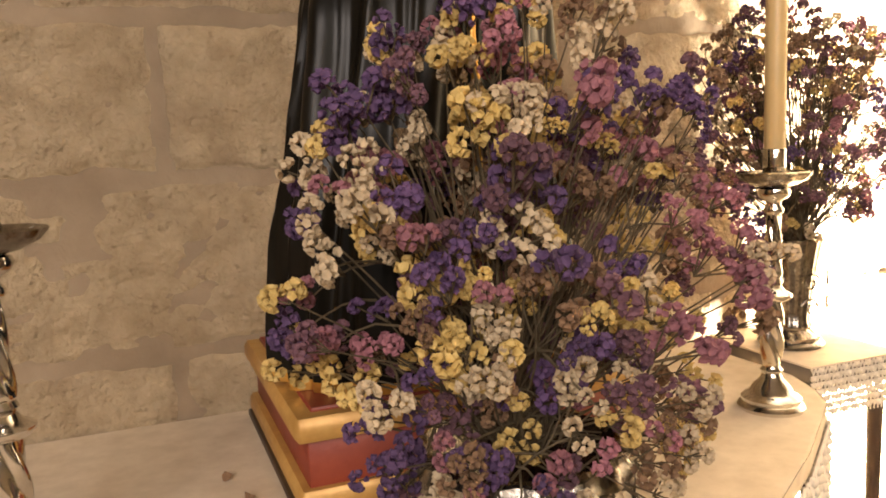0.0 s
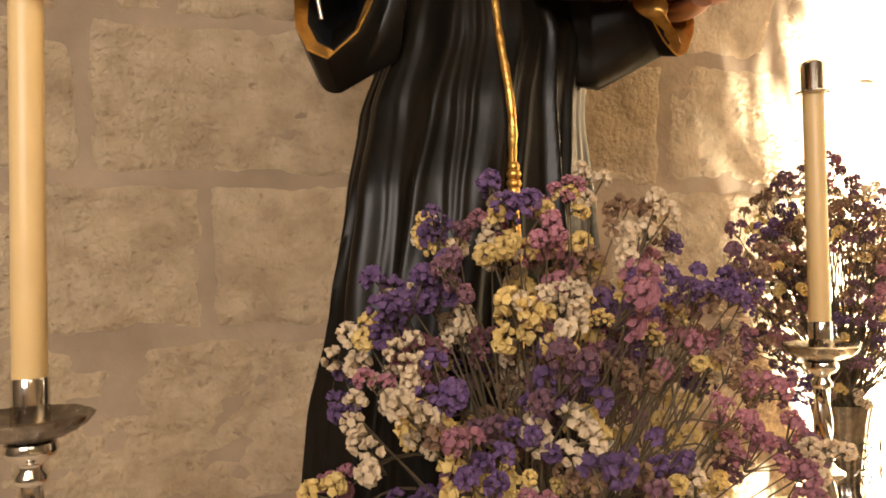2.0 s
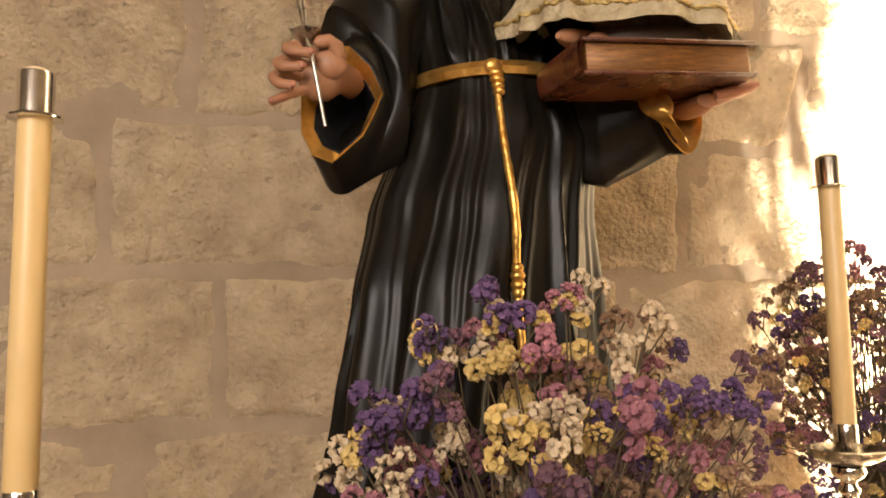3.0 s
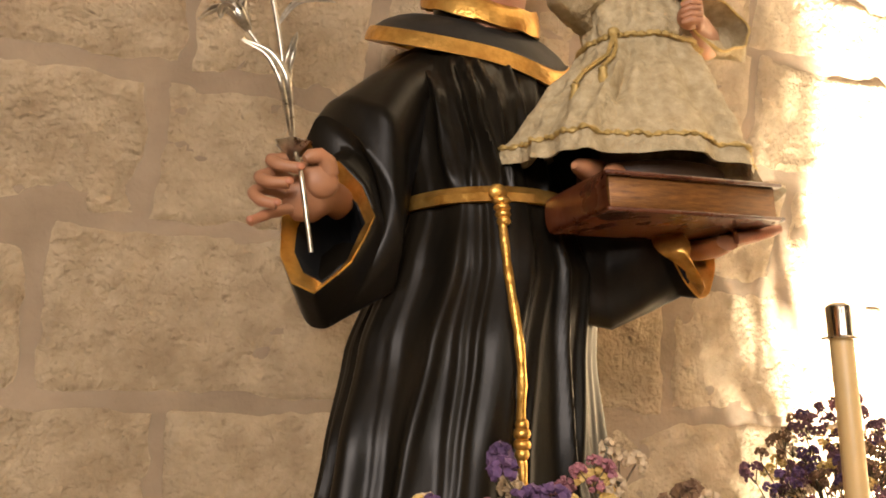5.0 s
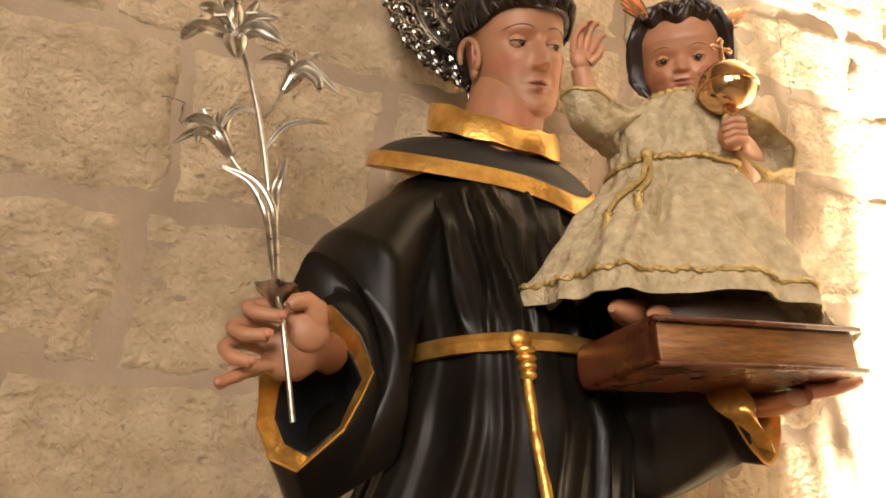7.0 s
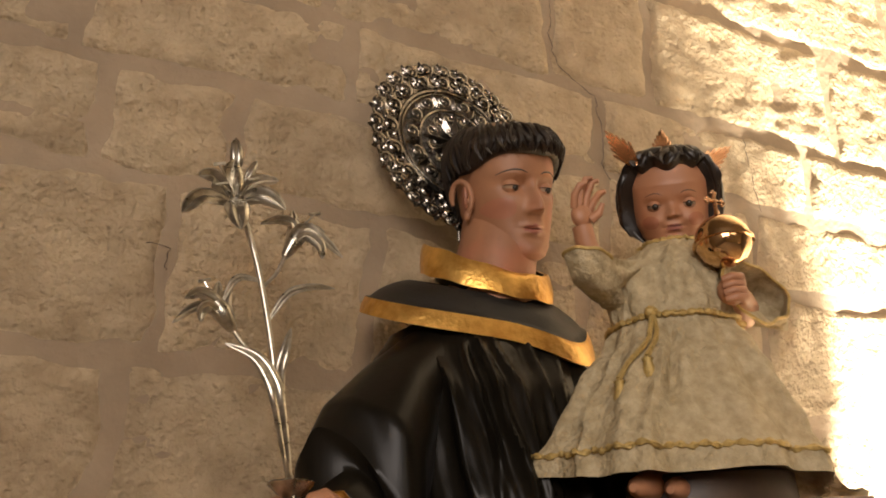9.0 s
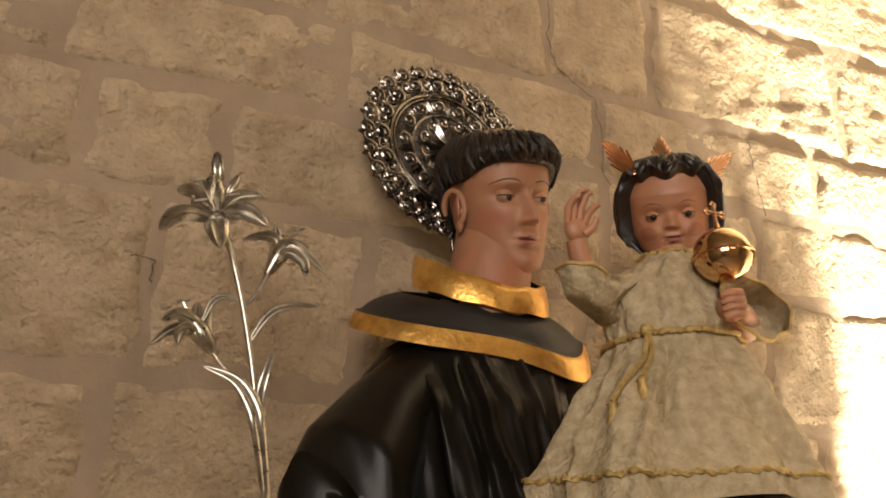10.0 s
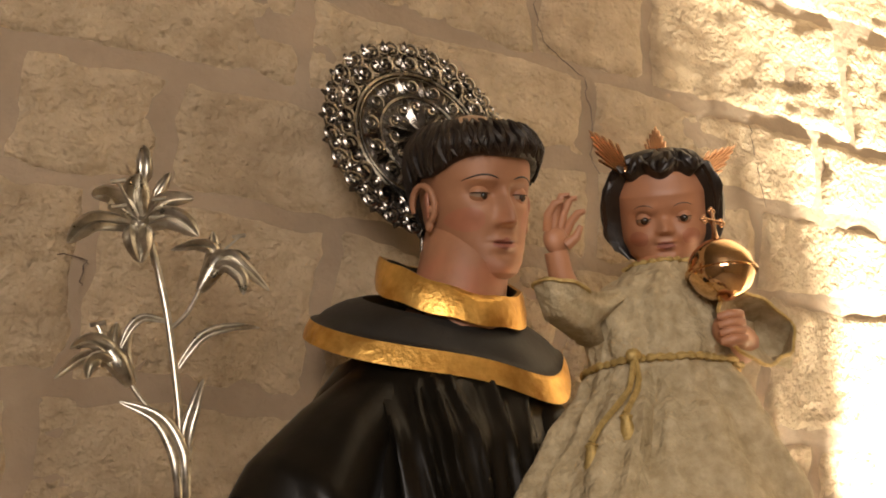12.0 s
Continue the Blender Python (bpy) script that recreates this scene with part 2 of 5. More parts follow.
s = Shape()
s.box((LEFT - 0.3, BACK - 0.3, -0.2), (RIGHT + 0.3, 1.75, 0), PAVING)
thing("floor", "worn grey stone floor of the chapel", "floor", s, kind="structure", smooth=False)
# unseen ceiling and walls, added to close the room round the lamps
s = Shape()
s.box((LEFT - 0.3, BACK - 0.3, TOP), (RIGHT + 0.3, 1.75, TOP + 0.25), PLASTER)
thing("ceiling", "unseen plain ceiling added to close the chapel", "ceiling", s, kind="structure", smooth=False)
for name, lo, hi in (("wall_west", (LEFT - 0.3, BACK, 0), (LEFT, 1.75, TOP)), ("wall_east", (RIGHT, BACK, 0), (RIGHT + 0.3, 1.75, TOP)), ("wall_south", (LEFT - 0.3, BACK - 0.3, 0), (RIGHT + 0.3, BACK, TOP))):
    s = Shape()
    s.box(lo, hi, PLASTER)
    thing(name, "unseen plain wall added to close the chapel", "wall", s, kind="structure", smooth=False)

# ---- the altar table with its cloth ----
TABLE = 0.945


def outline(grow):
    """The table seen from above: a rounded bow front."""
    g = grow
    return [(-0.95 - g, 1.285), (1.088 + g, 1.285), (1.088 + g, 0.985), (1.055 + 0.95 * g, 0.90 - 0.3 * g), (1.015 + 0.7 * g, 0.84 - 0.7 * g), (0.83 + 0.5 * g, 0.70 - 0.85 * g), (0.69 + 0.5 * g, 0.61 - 0.85 * g), (0.47 + 0.4 * g, 0.48 - 0.9 * g), (0.20 + 0.2 * g, 0.38 - g), (-0.30, 0.36 - g), (-0.70 - 0.7 * g, 0.52 - 0.7 * g), (-0.95 - g, 0.86)]


s = Shape()
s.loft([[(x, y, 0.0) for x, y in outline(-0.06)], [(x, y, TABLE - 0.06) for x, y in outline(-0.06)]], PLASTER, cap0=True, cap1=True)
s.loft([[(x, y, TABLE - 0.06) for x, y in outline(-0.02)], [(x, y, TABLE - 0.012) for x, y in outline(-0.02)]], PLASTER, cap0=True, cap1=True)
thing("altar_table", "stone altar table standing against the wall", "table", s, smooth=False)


def border(grow, step=0.012):
    pts = outline(grow)[1:]
    line = []
    for (x0, y0), (x1, y1) in zip(pts, pts[1:]):
        n = max(2, int(math.hypot(x1 - x0, y1 - y0) / step))
        line += [(mix(x0, x1, i / n), mix(y0, y1, i / n)) for i in range(n)]
    return line + [pts[-1]]


cloth = thing("altar_cloth", "cream linen altar cloth with a white lace edge", "tablecloth")
s = Shape()
inner = outline(-0.004)


top0 = [(x, y, TABLE - 0.006) for x, y in inner]
s.loft([top0, [(x, y, TABLE - 0.001) for x, y in outline(0.0)], [(x, y, TABLE) for x, y in inner]], LINEN, cap0=True, cap1=True)
part("cloth_top", s, cloth, smooth=False)
s = Shape()
line = border(0.0012)
s.loft([[(x + 0.006 * rnd(i * 0.11, d * 3) * d * 8, y + 0.006 * rnd(i * 0.12, 5, d * 3) * d * 8, TABLE - 0.0005 - d) for i, (x, y) in enumerate(line)] for d in (0.0, 0.004, 0.012, 0.03)], LINEN, closed=False)
part("cloth_edge", s, cloth)
# the lace: open meshes of crossing threads and small rosettes
s = Shape()
line = border(0.006, 0.02)


def drape(i, d):
    i = min(max(i, 0), len(line) - 1)
    k = min(int(i), len(line) - 2)
    f = i - k
    x, y = mix(line[k][0], line[k + 1][0], f), mix(line[k][1], line[k + 1][1], f)
    return (x + 0.012 * math.sin(i * 0.9) * d / 0.2, y + 0.012 * math.sin(i * 0.9 + 1) * d / 0.2, TABLE - 0.03 - d)


for i in range(min(len(line) - 1, 66)):
    for k in range(9):
        d = 0.022 * k
        s.tube([drape(i, d), drape(i + 0.5, d + 0.011), drape(i + 1, d + 0.022)], 0.0026, LACE, 4)
        s.tube([drape(i + 1, d), drape(i + 0.5, d + 0.011), drape(i, d + 0.022)], 0.0026, LACE, 4)
        if (i + k) % 2 == 0:
            c = drape(i + 0.5, d + 0.011)
            s.ball(c, (0.008, 0.008, 0.008), LACE, n=6, m=4)
part("lace_border", s, cloth, "openwork white lace hanging from the edge")

# ---- candlesticks ----
def candlestick(x, y, label, top):
    """Turned silver stick with a spiral stem, a drip pan and a capped candle; top is the candle's height."""
    root = thing("candlestick", label, "candlestick", group="altar candlesticks", at=(x, y, TABLE))
    s = Shape()
    s.spin([(0.052, 0.0), (0.054, 0.006), (0.050, 0.012), (0.047, 0.014), (0.048, 0.020), (0.040, 0.027), (0.034, 0.030), (0.030, 0.040), (0.018, 0.052), (0.015, 0.062)], (0, 0, 0), CHROME, 40)
    part("foot", s, root)
    s = Shape()
    prof = [(0.015, 0.060), (0.018, 0.066), (0.013, 0.072)] + [(0.0135 + 0.004 * math.sin(math.pi * k / 24), 0.075 + 0.105 * k / 24) for k in range(25)]
    s.spin(prof, (0, 0, 0), CHROME, 40, twist=lambda r, a, z: r * (1 + (0.14 * math.sin(4 * a + z * 110) if z > 0.076 else 0)))
    part("lower_stem", s, root)
    s = Shape()
    s.spin([(0.012, 0.18), (0.024, 0.184), (0.030, 0.190), (0.030, 0.194), (0.019, 0.200), (0.013, 0.208), (0.016, 0.214), (0.012, 0.222)], (0, 0, 0), CHROME, 40)
    part("knop", s, root)
    s = Shape()
    prof = [(0.012, 0.22)] + [(0.0145 - 0.004 * k / 24, 0.224 + 0.100 * k / 24) for k in range(25)]
    s.spin(prof, (0, 0, 0), CHROME, 40, twist=lambda r, a, z: r * (1 + (0.13 * math.sin(4 * a + z * 110) if z > 0.225 else 0)))
    part("upper_stem", s, root)
    s = Shape()
    s.spin([(0.009, 0.322), (0.015, 0.328), (0.016, 0.334), (0.011, 0.340), (0.012, 0.346), (0.022, 0.352), (0.026, 0.360), (0.024, 0.366), (0.012, 0.370)], (0, 0, 0), CHROME, 40)
    part("neck", s, root)
    s = Shape()
    s.spin([(0.011, 0.366), (0.034, 0.372), (0.049, 0.380), (0.056, 0.388), (0.058, 0.392), (0.055, 0.394), (0.046, 0.389), (0.03, 0.383), (0.014, 0.381)], (0, 0, 0), SILVER, 48, twist=lambda r, a, z: r * (1 + (0.035 * math.sin(9 * a) + 0.02 * math.sin(23 * a) if r > 0.045 else 0)))
    part("drip_pan", s, root, "chased silver drip pan")
    s = Shape()
    s.spin([(0.0165, 0.381), (0.0178, 0.383), (0.0178, 0.428), (0.0170, 0.430)], (0, 0, 0), CHROME, 40)
    part("socket", s, root)
    candle = thing("candle", "ivory wax altar candle under a metal cap, upright in its candlestick", "candle", group="altar candles", at=(x, y, TABLE))
    h = top - TABLE
    s = Shape()
    s.spin([(0.0160, 0.430), (0.0164, 0.432), (0.0161, (h + 0.43) / 2), (0.0163, h - 0.052), (0.016, h - 0.050)], (0, 0, 0), WAX, 40)
    part("wax_shaft", s, candle)
    s = Shape()
    s.spin([(0.0170, h - 0.050), (0.0268, h - 0.0492), (0.0274, h - 0.0475), (0.0265, h - 0.046), (0.0184, h - 0.0455), (0.0180, h - 0.044), (0.0182, h - 0.003), (0.0174, h), (0.0150, h)], (0, 0, 0), CHROME, 40)
    part("cap", s, candle, "polished metal candle cap with a flange")
    s = Shape()
    s.spin([(0.0148, h - 0.004), (0.0145, h + 0.002), (0.009, h + 0.005), (0.002, h + 0.006)], (0, 0, 0), WAX_TOP, 24)
    part("wick_end", s, candle)


candlestick(0.922, 0.868, "turned silver candlestick with spiral stem beside the dried flowers", 1.785)
candlestick(-0.179, 0.760, "turned silver candlestick with a spiral stem on bare altar cloth", 1.797)

# ---- the painted base ----
base = thing("statue_base", "gilt and red painted wooden base under the saint", "plinth")
BX0, BX1, BY0, BY1 = 0.120, 0.60, 0.80, 1.255


def slab(z0, z1, grow, mat, bevel):
    s = Shape()
    s.box((BX0 - grow, BY0 - grow, z0), (BX1 + grow, BY1 + grow * 0.5, z1), mat, bevel)
    return s


part("foot_rail", slab(TABLE + 0.001, TABLE + 0.012, 0.004, DARK_WOOD, 0.002), base, "dark foot rail")
part("lower_moulding", slab(TABLE + 0.012, TABLE + 0.042, 0.0, BASE_GOLD, 0.006), base)
part("panel", slab(TABLE + 0.040, TABLE + 0.107, -0.014, BASE_RED, 0.002), base, "worn red painted panels")
part("upper_moulding", slab(TABLE + 0.105, TABLE + 0.136, 0.004, BASE_GOLD, 0.008), base)
part("top_board", slab(TABLE + 0.134, TABLE + 0.141, -0.022, BASE_RED, 0.002), base)
FEET = TABLE + 0.141

# ---- the saint ----
saint = Shape()
FOLDS = random.Random(7)
PLEATS = []
for k in range(19):
    PLEATS.append((2 * math.pi * (k + FOLDS.uniform(-0.4, 0.4)) / 19, FOLDS.uniform(-0.35, 0.35), FOLDS.uniform(0.06, 0.20), FOLDS.uniform(0.4, 1.5), FOLDS.uniform(0, 6)))


for k in range(24):
    PLEATS.append((2 * math.pi * (k + FOLDS.uniform(-0.45, 0.45)) / 24, FOLDS.uniform(-0.12, 0.12), FOLDS.uniform(0.028, 0.055), FOLDS.uniform(0.15, 0.6), FOLDS.uniform(0, 6)))


def pleat(a, z):
    total = -1.0
    for a0, drift, w, amp, ph in PLEATS:
        d = (a - a0 - drift * (z - 1.5) + math.pi) % (2 * math.pi) - math.pi
        d += 0.05 * math.sin(z * 7 + ph)
        total += amp * math.exp(-(d / w) ** 2)
    return 0.75 * math.tanh(total / 0.75) - 0.35


#        z      left   right  front  back   fold depth
BODY = [(FEET, 0.118, 0.578, 0.820, 1.07, 0.026), (1.14, 0.118, 0.578, 0.815, 1.07, 0.027), (1.27, 0.130, 0.577, 0.815, 1.07, 0.025), (1.42, 0.160, 0.565, 0.822, 1.07, 0.022),
        (1.57, 0.186, 0.558, 0.832, 1.07, 0.019), (1.69, 0.217, 0.560, 0.842, 1.13, 0.016), (1.80, 0.254, 0.570, 0.856, 1.12, 0.012), (1.87, 0.276, 0.540, 0.868, 1.115, 0.007), (1.90, 0.278, 0.528, 0.872, 1.11, 0.006),
        (1.95, 0.268, 0.532, 0.884, 1.12, 0.012), (2.03, 0.256, 0.545, 0.905, 1.13, 0.010), (2.09, 0.250, 0.560, 0.938, 1.14, 0.005), (2.13, 0.275, 0.545, 0.962, 1.13, 0.0), (2.16, 0.32, 0.50, 0.985, 1.10, 0.0)]


# crisp folds that hang from under the cape: place at the top and at the belt, width, depth
CHEST = ((0.300, 0.318, 0.0055, 0.011), (0.333, 0.343, 0.0050, 0.010), (0.350, 0.372, 0.0060, 0.012), (0.374, 0.392, 0.0050, 0.008), (0.418, 0.440, 0.0060, 0.008), (0.465, 0.452, 0.0070, 0.007))


def chest_fold(x, facing, z):
    if facing > -0.15 or z < 1.885 or z > 2.125:
        return 0.0
    f = (2.10 - z) / 0.20
    fade = smooth_step((z - 1.885) / 0.03) * smooth_step((2.125 - z) / 0.02)
    return fade * sum(d * math.exp(-((x - mix(x0, x1, f) - 0.003 * math.sin(z * 40 + x0 * 90)) / w) ** 2) for x0, x1, w, d in CHEST)


def body_point(a, z, out=0.0, fold=1.0):
    l, r, f, b, depth = along(BODY, z)
    cx, cy = (l + r) / 2, (f + b) / 2
    q = fold * (depth * pleat(a, z) + chest_fold(cx + (r - l) / 2 * math.cos(a), math.sin(a), z)) + out
    return Vector((cx + ((r - l) / 2 + q) * math.cos(a), cy + ((b - f) / 2 + q) * math.sin(a), z))


N = 300
levels = [FEET + 0.001 + (2.16 - FEET) * i / 74 for i in range(75)]
rings = [[body_point(2 * math.pi * j / N, z) for j in range(N)] for z in levels]
saint.loft(rings, lambda i, j: GOLD if levels[i] < FEET + 0.014 else HABIT, cap0=True, cap1=True)


def band(z_of, height, out, mat, thick=0.006, n=120, a0=0.0, a1=2 * math.pi, fold=0.0):
    """A raised strip round the body."""
    steps = [a0 + (a1 - a0) * j / n for j in range(n)]
    rows = []
    for dz, o in ((0, -0.002), (0, out), (height / 2, out + thick), (height, out), (height, -0.002)):
        rows.append([body_point(a, z_of(a) + dz, o, fold) for a in steps])
    saint.loft(rows, mat)


band(lambda a: 1.878 + 0.006 * math.cos(a), 0.020, 0.006, GOLD, 0.005)
# knot and hanging cord
k0 = body_point(-1.86, 1.885, 0.014, 0)
saint.ball(k0, (0.013, 0.008, 0.011), GOLD)
for k in range(4):
    p = k0 + Vector((0.003 + 0.001 * k, -0.004, -0.012 - 0.0085 * k))
    saint.ball(p, (0.0125 - 0.0012 * k, 0.0105, 0.0062), GOLD, n=14, m=6)
cord = []
for k in range(40):
    z = 1.872 - 0.015 * k
    x = k0.x + 0.004 + 0.014 * smooth_step((1.87 - z) / 0.25) + 0.003 * math.sin(z * 14)
    a = -1.8
    for _ in range(6):
        a += (x - body_point(a, z, 0, 1).x) / 0.16
    cord.append(body_point(a, z, 0.004, 1) + Vector((0, -0.006, 0)))
for k in range(1, 39):
    cord[k].y = min(cord[k].y, (cord[k - 1].y + cord[k + 1].y) / 2)
saint.tube(cord, [0.0058 + 0.0006 * math.sin(k * 2.2) for k in range(40)], GOLD, 10)
for zk in (1.588, 1.30):
    p = min(cord, key=lambda q: abs(q.z - zk))
    for dz, r in ((0.017, 0.0085), (0.007, 0.0105), (-0.005, 0.0105), (-0.015, 0.0085)):
        saint.ball(p + Vector((0, -0.002, dz)), (r, r, 0.0085), GOLD, n=14, m=6)

# the short cape with its gilt edge, and the gilt collar
#       share  rx     ry     height
CAPE = [(0.00, 0.166, 0.098, 2.158), (0.12, 0.164, 0.096, 2.170), (0.26, 0.158, 0.094, 2.182), (0.5, 0.142, 0.090, 2.197), (0.8, 0.118, 0.084, 2.210), (1.0, 0.100, 0.078, 2.216)]


def cape_point(f, a, out=0.0):
    """Slopes down to the front, lowest at the corner towards the child."""
    rx, ry, z = along(CAPE, f)
    w = 0.0025 * math.sin(5 * a + 1) * (1 - f)
    dip = 0.024 * math.exp(-((a - 2 * math.pi + 0.95) / 0.42) ** 2) * (1 - f)
    x, y = 0.408 + (rx + out + w + 0.4 * dip) * math.cos(a), 1.045 + (ry + out + w + 0.4 * dip) * math.sin(a)
    return Vector((x, y, z + 0.50 * (y - 1.045) - dip))


steps = [2 * math.pi * j / 96 for j in range(96)]
fr = [0, 0.05, 0.12, 0.2, 0.26, 0.265, 0.35, 0.45, 0.6, 0.75, 0.9, 1.0]
rings = [[cape_point(0.0, a, -0.03) for a in steps], [cape_point(0.0, a, -0.004) for a in steps]]
rings += [[cape_point(f, a, 0.005 if f <= 0.26 else 0.0) for a in steps] for f in fr]
saint.loft(rings, lambda i, j: GOLD if i < 6 else CAPE_PAINT)
# the collar leans open to the front, wider at the sides than at the throat
COLLAR = ((0.088, 0.072, 0.0), (0.095, 0.078, 0.004), (0.096, 0.079, 0.35), (0.094, 0.077, 0.8), (0.091, 0.074, 1.0), (0.086, 0.069, 0.98), (0.080, 0.064, 0.6), (0.074, 0.058, -0.2))
rings = []
for rx, ry, up in COLLAR:
    rings.append([Vector((0.415 + rx * math.cos(a), 1.030 + ry * math.sin(a), 2.214 + up * (0.036 + 0.010 * math.cos(a) ** 2) + 0.56 * ry * math.sin(a) + 0.0012 * math.sin(9 * a) - 0.006 * math.cos(a))) for a in steps])
saint.loft(rings, lambda i, j: GOLD if i < 5 else HABIT)

# the neck and the bowed head
HEAD = Matrix.Translation((0.4315, 0.9965, 2.3516)) @ Euler((radians(20.4), radians(-8.6), radians(2.1))).to_matrix().to_4x4() @ Matrix.Scale(0.897, 4)


def head_point(p):
    return HEAD @ Vector(p)


saint.loft([[Vector((x + r * math.cos(a), y + r * 1.05 * math.sin(a), z)) for a in steps[::3]] for r, x, y, z in ((0.066, 0.412, 1.030, 2.17), (0.060, 0.417, 1.022, 2.21), (0.057, 0.423, 1.014, 2.25), (0.054, 0.429, 1.012, 2.29), (0.048, 0.431, 1.015, 2.33))], SKIN)


def gauss(x, z, x0, z0, wx, wz):
    return math.exp(-((x - x0) / wx) ** 2 - ((z - z0) / wz) ** 2)


def oval(keys, a, z):
    """A level round the head: half width, front, back and the widest place."""
    rx, front, back, mid = along(keys, z)
    c, t = math.cos(a), math.sin(a)
    x = rx * math.copysign(abs(c) ** 0.92, c)
    return x, mid + (back - mid if t > 0 else mid - front) * math.copysign(abs(t) ** 0.90, t)


SKULL = [(-0.113, 0.008, -0.072, -0.058, -0.066), (-0.110, 0.024, -0.084, -0.030, -0.058), (-0.103, 0.038, -0.090, -0.005, -0.044), (-0.088, 0.051, -0.090, 0.020, -0.028), (-0.060, 0.063, -0.089, 0.046, -0.008), (-0.030, 0.068, -0.089, 0.062, 0.000), (0.0, 0.072, -0.086, 0.070, 0.004),
         (0.03, 0.075, -0.089, 0.076, 0.004), (0.06, 0.074, -0.087, 0.077, 0.004), (0.085, 0.065, -0.073, 0.068, 0.004), (0.105, 0.044, -0.046, 0.048, 0.004), (0.115, 0.020, -0.018, 0.024, 0.004), (0.117, 0.003, 0.0, 0.007, 0.004)]


def skull(a, z):
    """A point of the carved head; z is measured from the eyes."""
    x, y = oval(SKULL, a, z)
    if math.sin(a) < 0:
        front = (-math.sin(a)) ** 0.5
        fall = smooth_step((0.016 - z) / 0.050)
        d = 0.0235 * math.exp(-(abs(x) / mix(0.0066, 0.0098, fall)) ** 2.2) * (0.12 + 0.88 * fall) * smooth_step((z + 0.0445) / 0.009) * smooth_step((0.022 - z) / 0.016)
        for side in (-1, 1):
            u = x * side
            d += 0.0065 * gauss(u, z, 0.0115, -0.037, 0.0055, 0.0055)      # nostrils
            d -= 0.0085 * gauss(u, z, 0.030, 0.001, 0.016, 0.0105)         # eye hollows
            d -= 0.0050 * gauss(u, z, 0.0135, 0.000, 0.006, 0.012)
            d += 0.0040 * gauss(u, z, 0.030, 0.019, 0.021, 0.0065)         # brows
            d += 0.0035 * gauss(u, z, 0.045, -0.022, 0.018, 0.014)         # cheekbones
            d -= 0.0025 * gauss(u, z, 0.024, -0.056, 0.008, 0.012)         # beside the mouth
        d += 0.0042 * gauss(x, z, 0, -0.0595, 0.0150, 0.0042) + 0.0052 * gauss(x, z, 0, -0.0690, 0.0125, 0.0042)
        d -= 0.0050 * gauss(x, z, 0, -0.0640, 0.0165, 0.0020)
        d -= 0.0035 * gauss(x, z, 0, -0.0785, 0.014, 0.0050)
        d += 0.0050 * gauss(x, z, 0, -0.0960, 0.018, 0.0110)               # chin
        y -= front * d
    return Vector((x, y, z))


def face_at(x, z):
    best = min((skull(-math.pi * k / 400, z) for k in range(1, 400)), key=lambda p: abs(p.x - x))
    return best


NH, MH = 220, 150
heights = [-0.113 + 0.230 * i / MH for i in range(MH + 1)]


def face_paint(i, j):
    x, y, z = skull(2 * math.pi * (j + 0.5) / NH, (heights[i] + heights[min(i + 1, MH)]) / 2)
    if y < -0.06 and abs(x) < 0.0165 and ((-0.0640 < z < -0.0572 + 0.0010 * math.cos(x * 500) - 0.24 * abs(x)) or (-0.0730 + 0.30 * abs(x) < z <= -0.0640)):
        return LIP
    if z > 0.072:
        return SCALP
    if y < -0.03 and (gauss(abs(x), z, 0.046, -0.034, 0.020, 0.018) > 0.45):
        return BLUSH
    return SKIN


saint.loft([[head_point(skull(2 * math.pi * j / NH, z)) for j in range(NH)] for z in heights], face_paint, cap0=True, cap1=True)


def eye(shape, m, x, y, r, gaze, iris, upper, lower, lid_mat):
    """An eyeball with its dark iris between two carved lids."""
    c = Vector((x, y, 0))
    k = m.to_scale()[0]
    shape.ball(m @ c, (r * k, r * k, r * k), EYE_WHITE, n=20, m=14)
    g = Vector(gaze).normalized()
    shape.ball(m @ (c + g * r * 0.80), (iris * k, iris * k, iris * k), EYE, n=14, m=10)
    for low, high in ((upper, 84), (-76, lower)):
        rows = []
        for q in range(7):
            el = radians(mix(low, high, q / 6))
            row = []
            for w in range(17):
                az = radians(mix(-82, 82, w / 16))
                bend = el * (0.35 + 0.65 * math.cos(az)) if (low == upper and q == 0) or (high == lower and q == 6) else el
                row.append(m @ (c + 1.10 * r * Vector((math.cos(bend) * math.sin(az), -math.cos(bend) * math.cos(az), math.sin(bend)))))
            rows.append(row)
        shape.loft(rows, lid_mat, closed=False)
    edge = [m @ (c + 1.13 * r * Vector((math.cos(el) * math.sin(az), -math.cos(el) * math.cos(az), math.sin(el)))) for az, el in ((radians(q), radians(upper) * (0.35 + 0.65 * math.cos(radians(q)))) for q in range(-75, 76, 15))]
    shape.tube(edge, [0.0002] + [r * 0.055 * k] * 9 + [0.0002], EYE, 5)


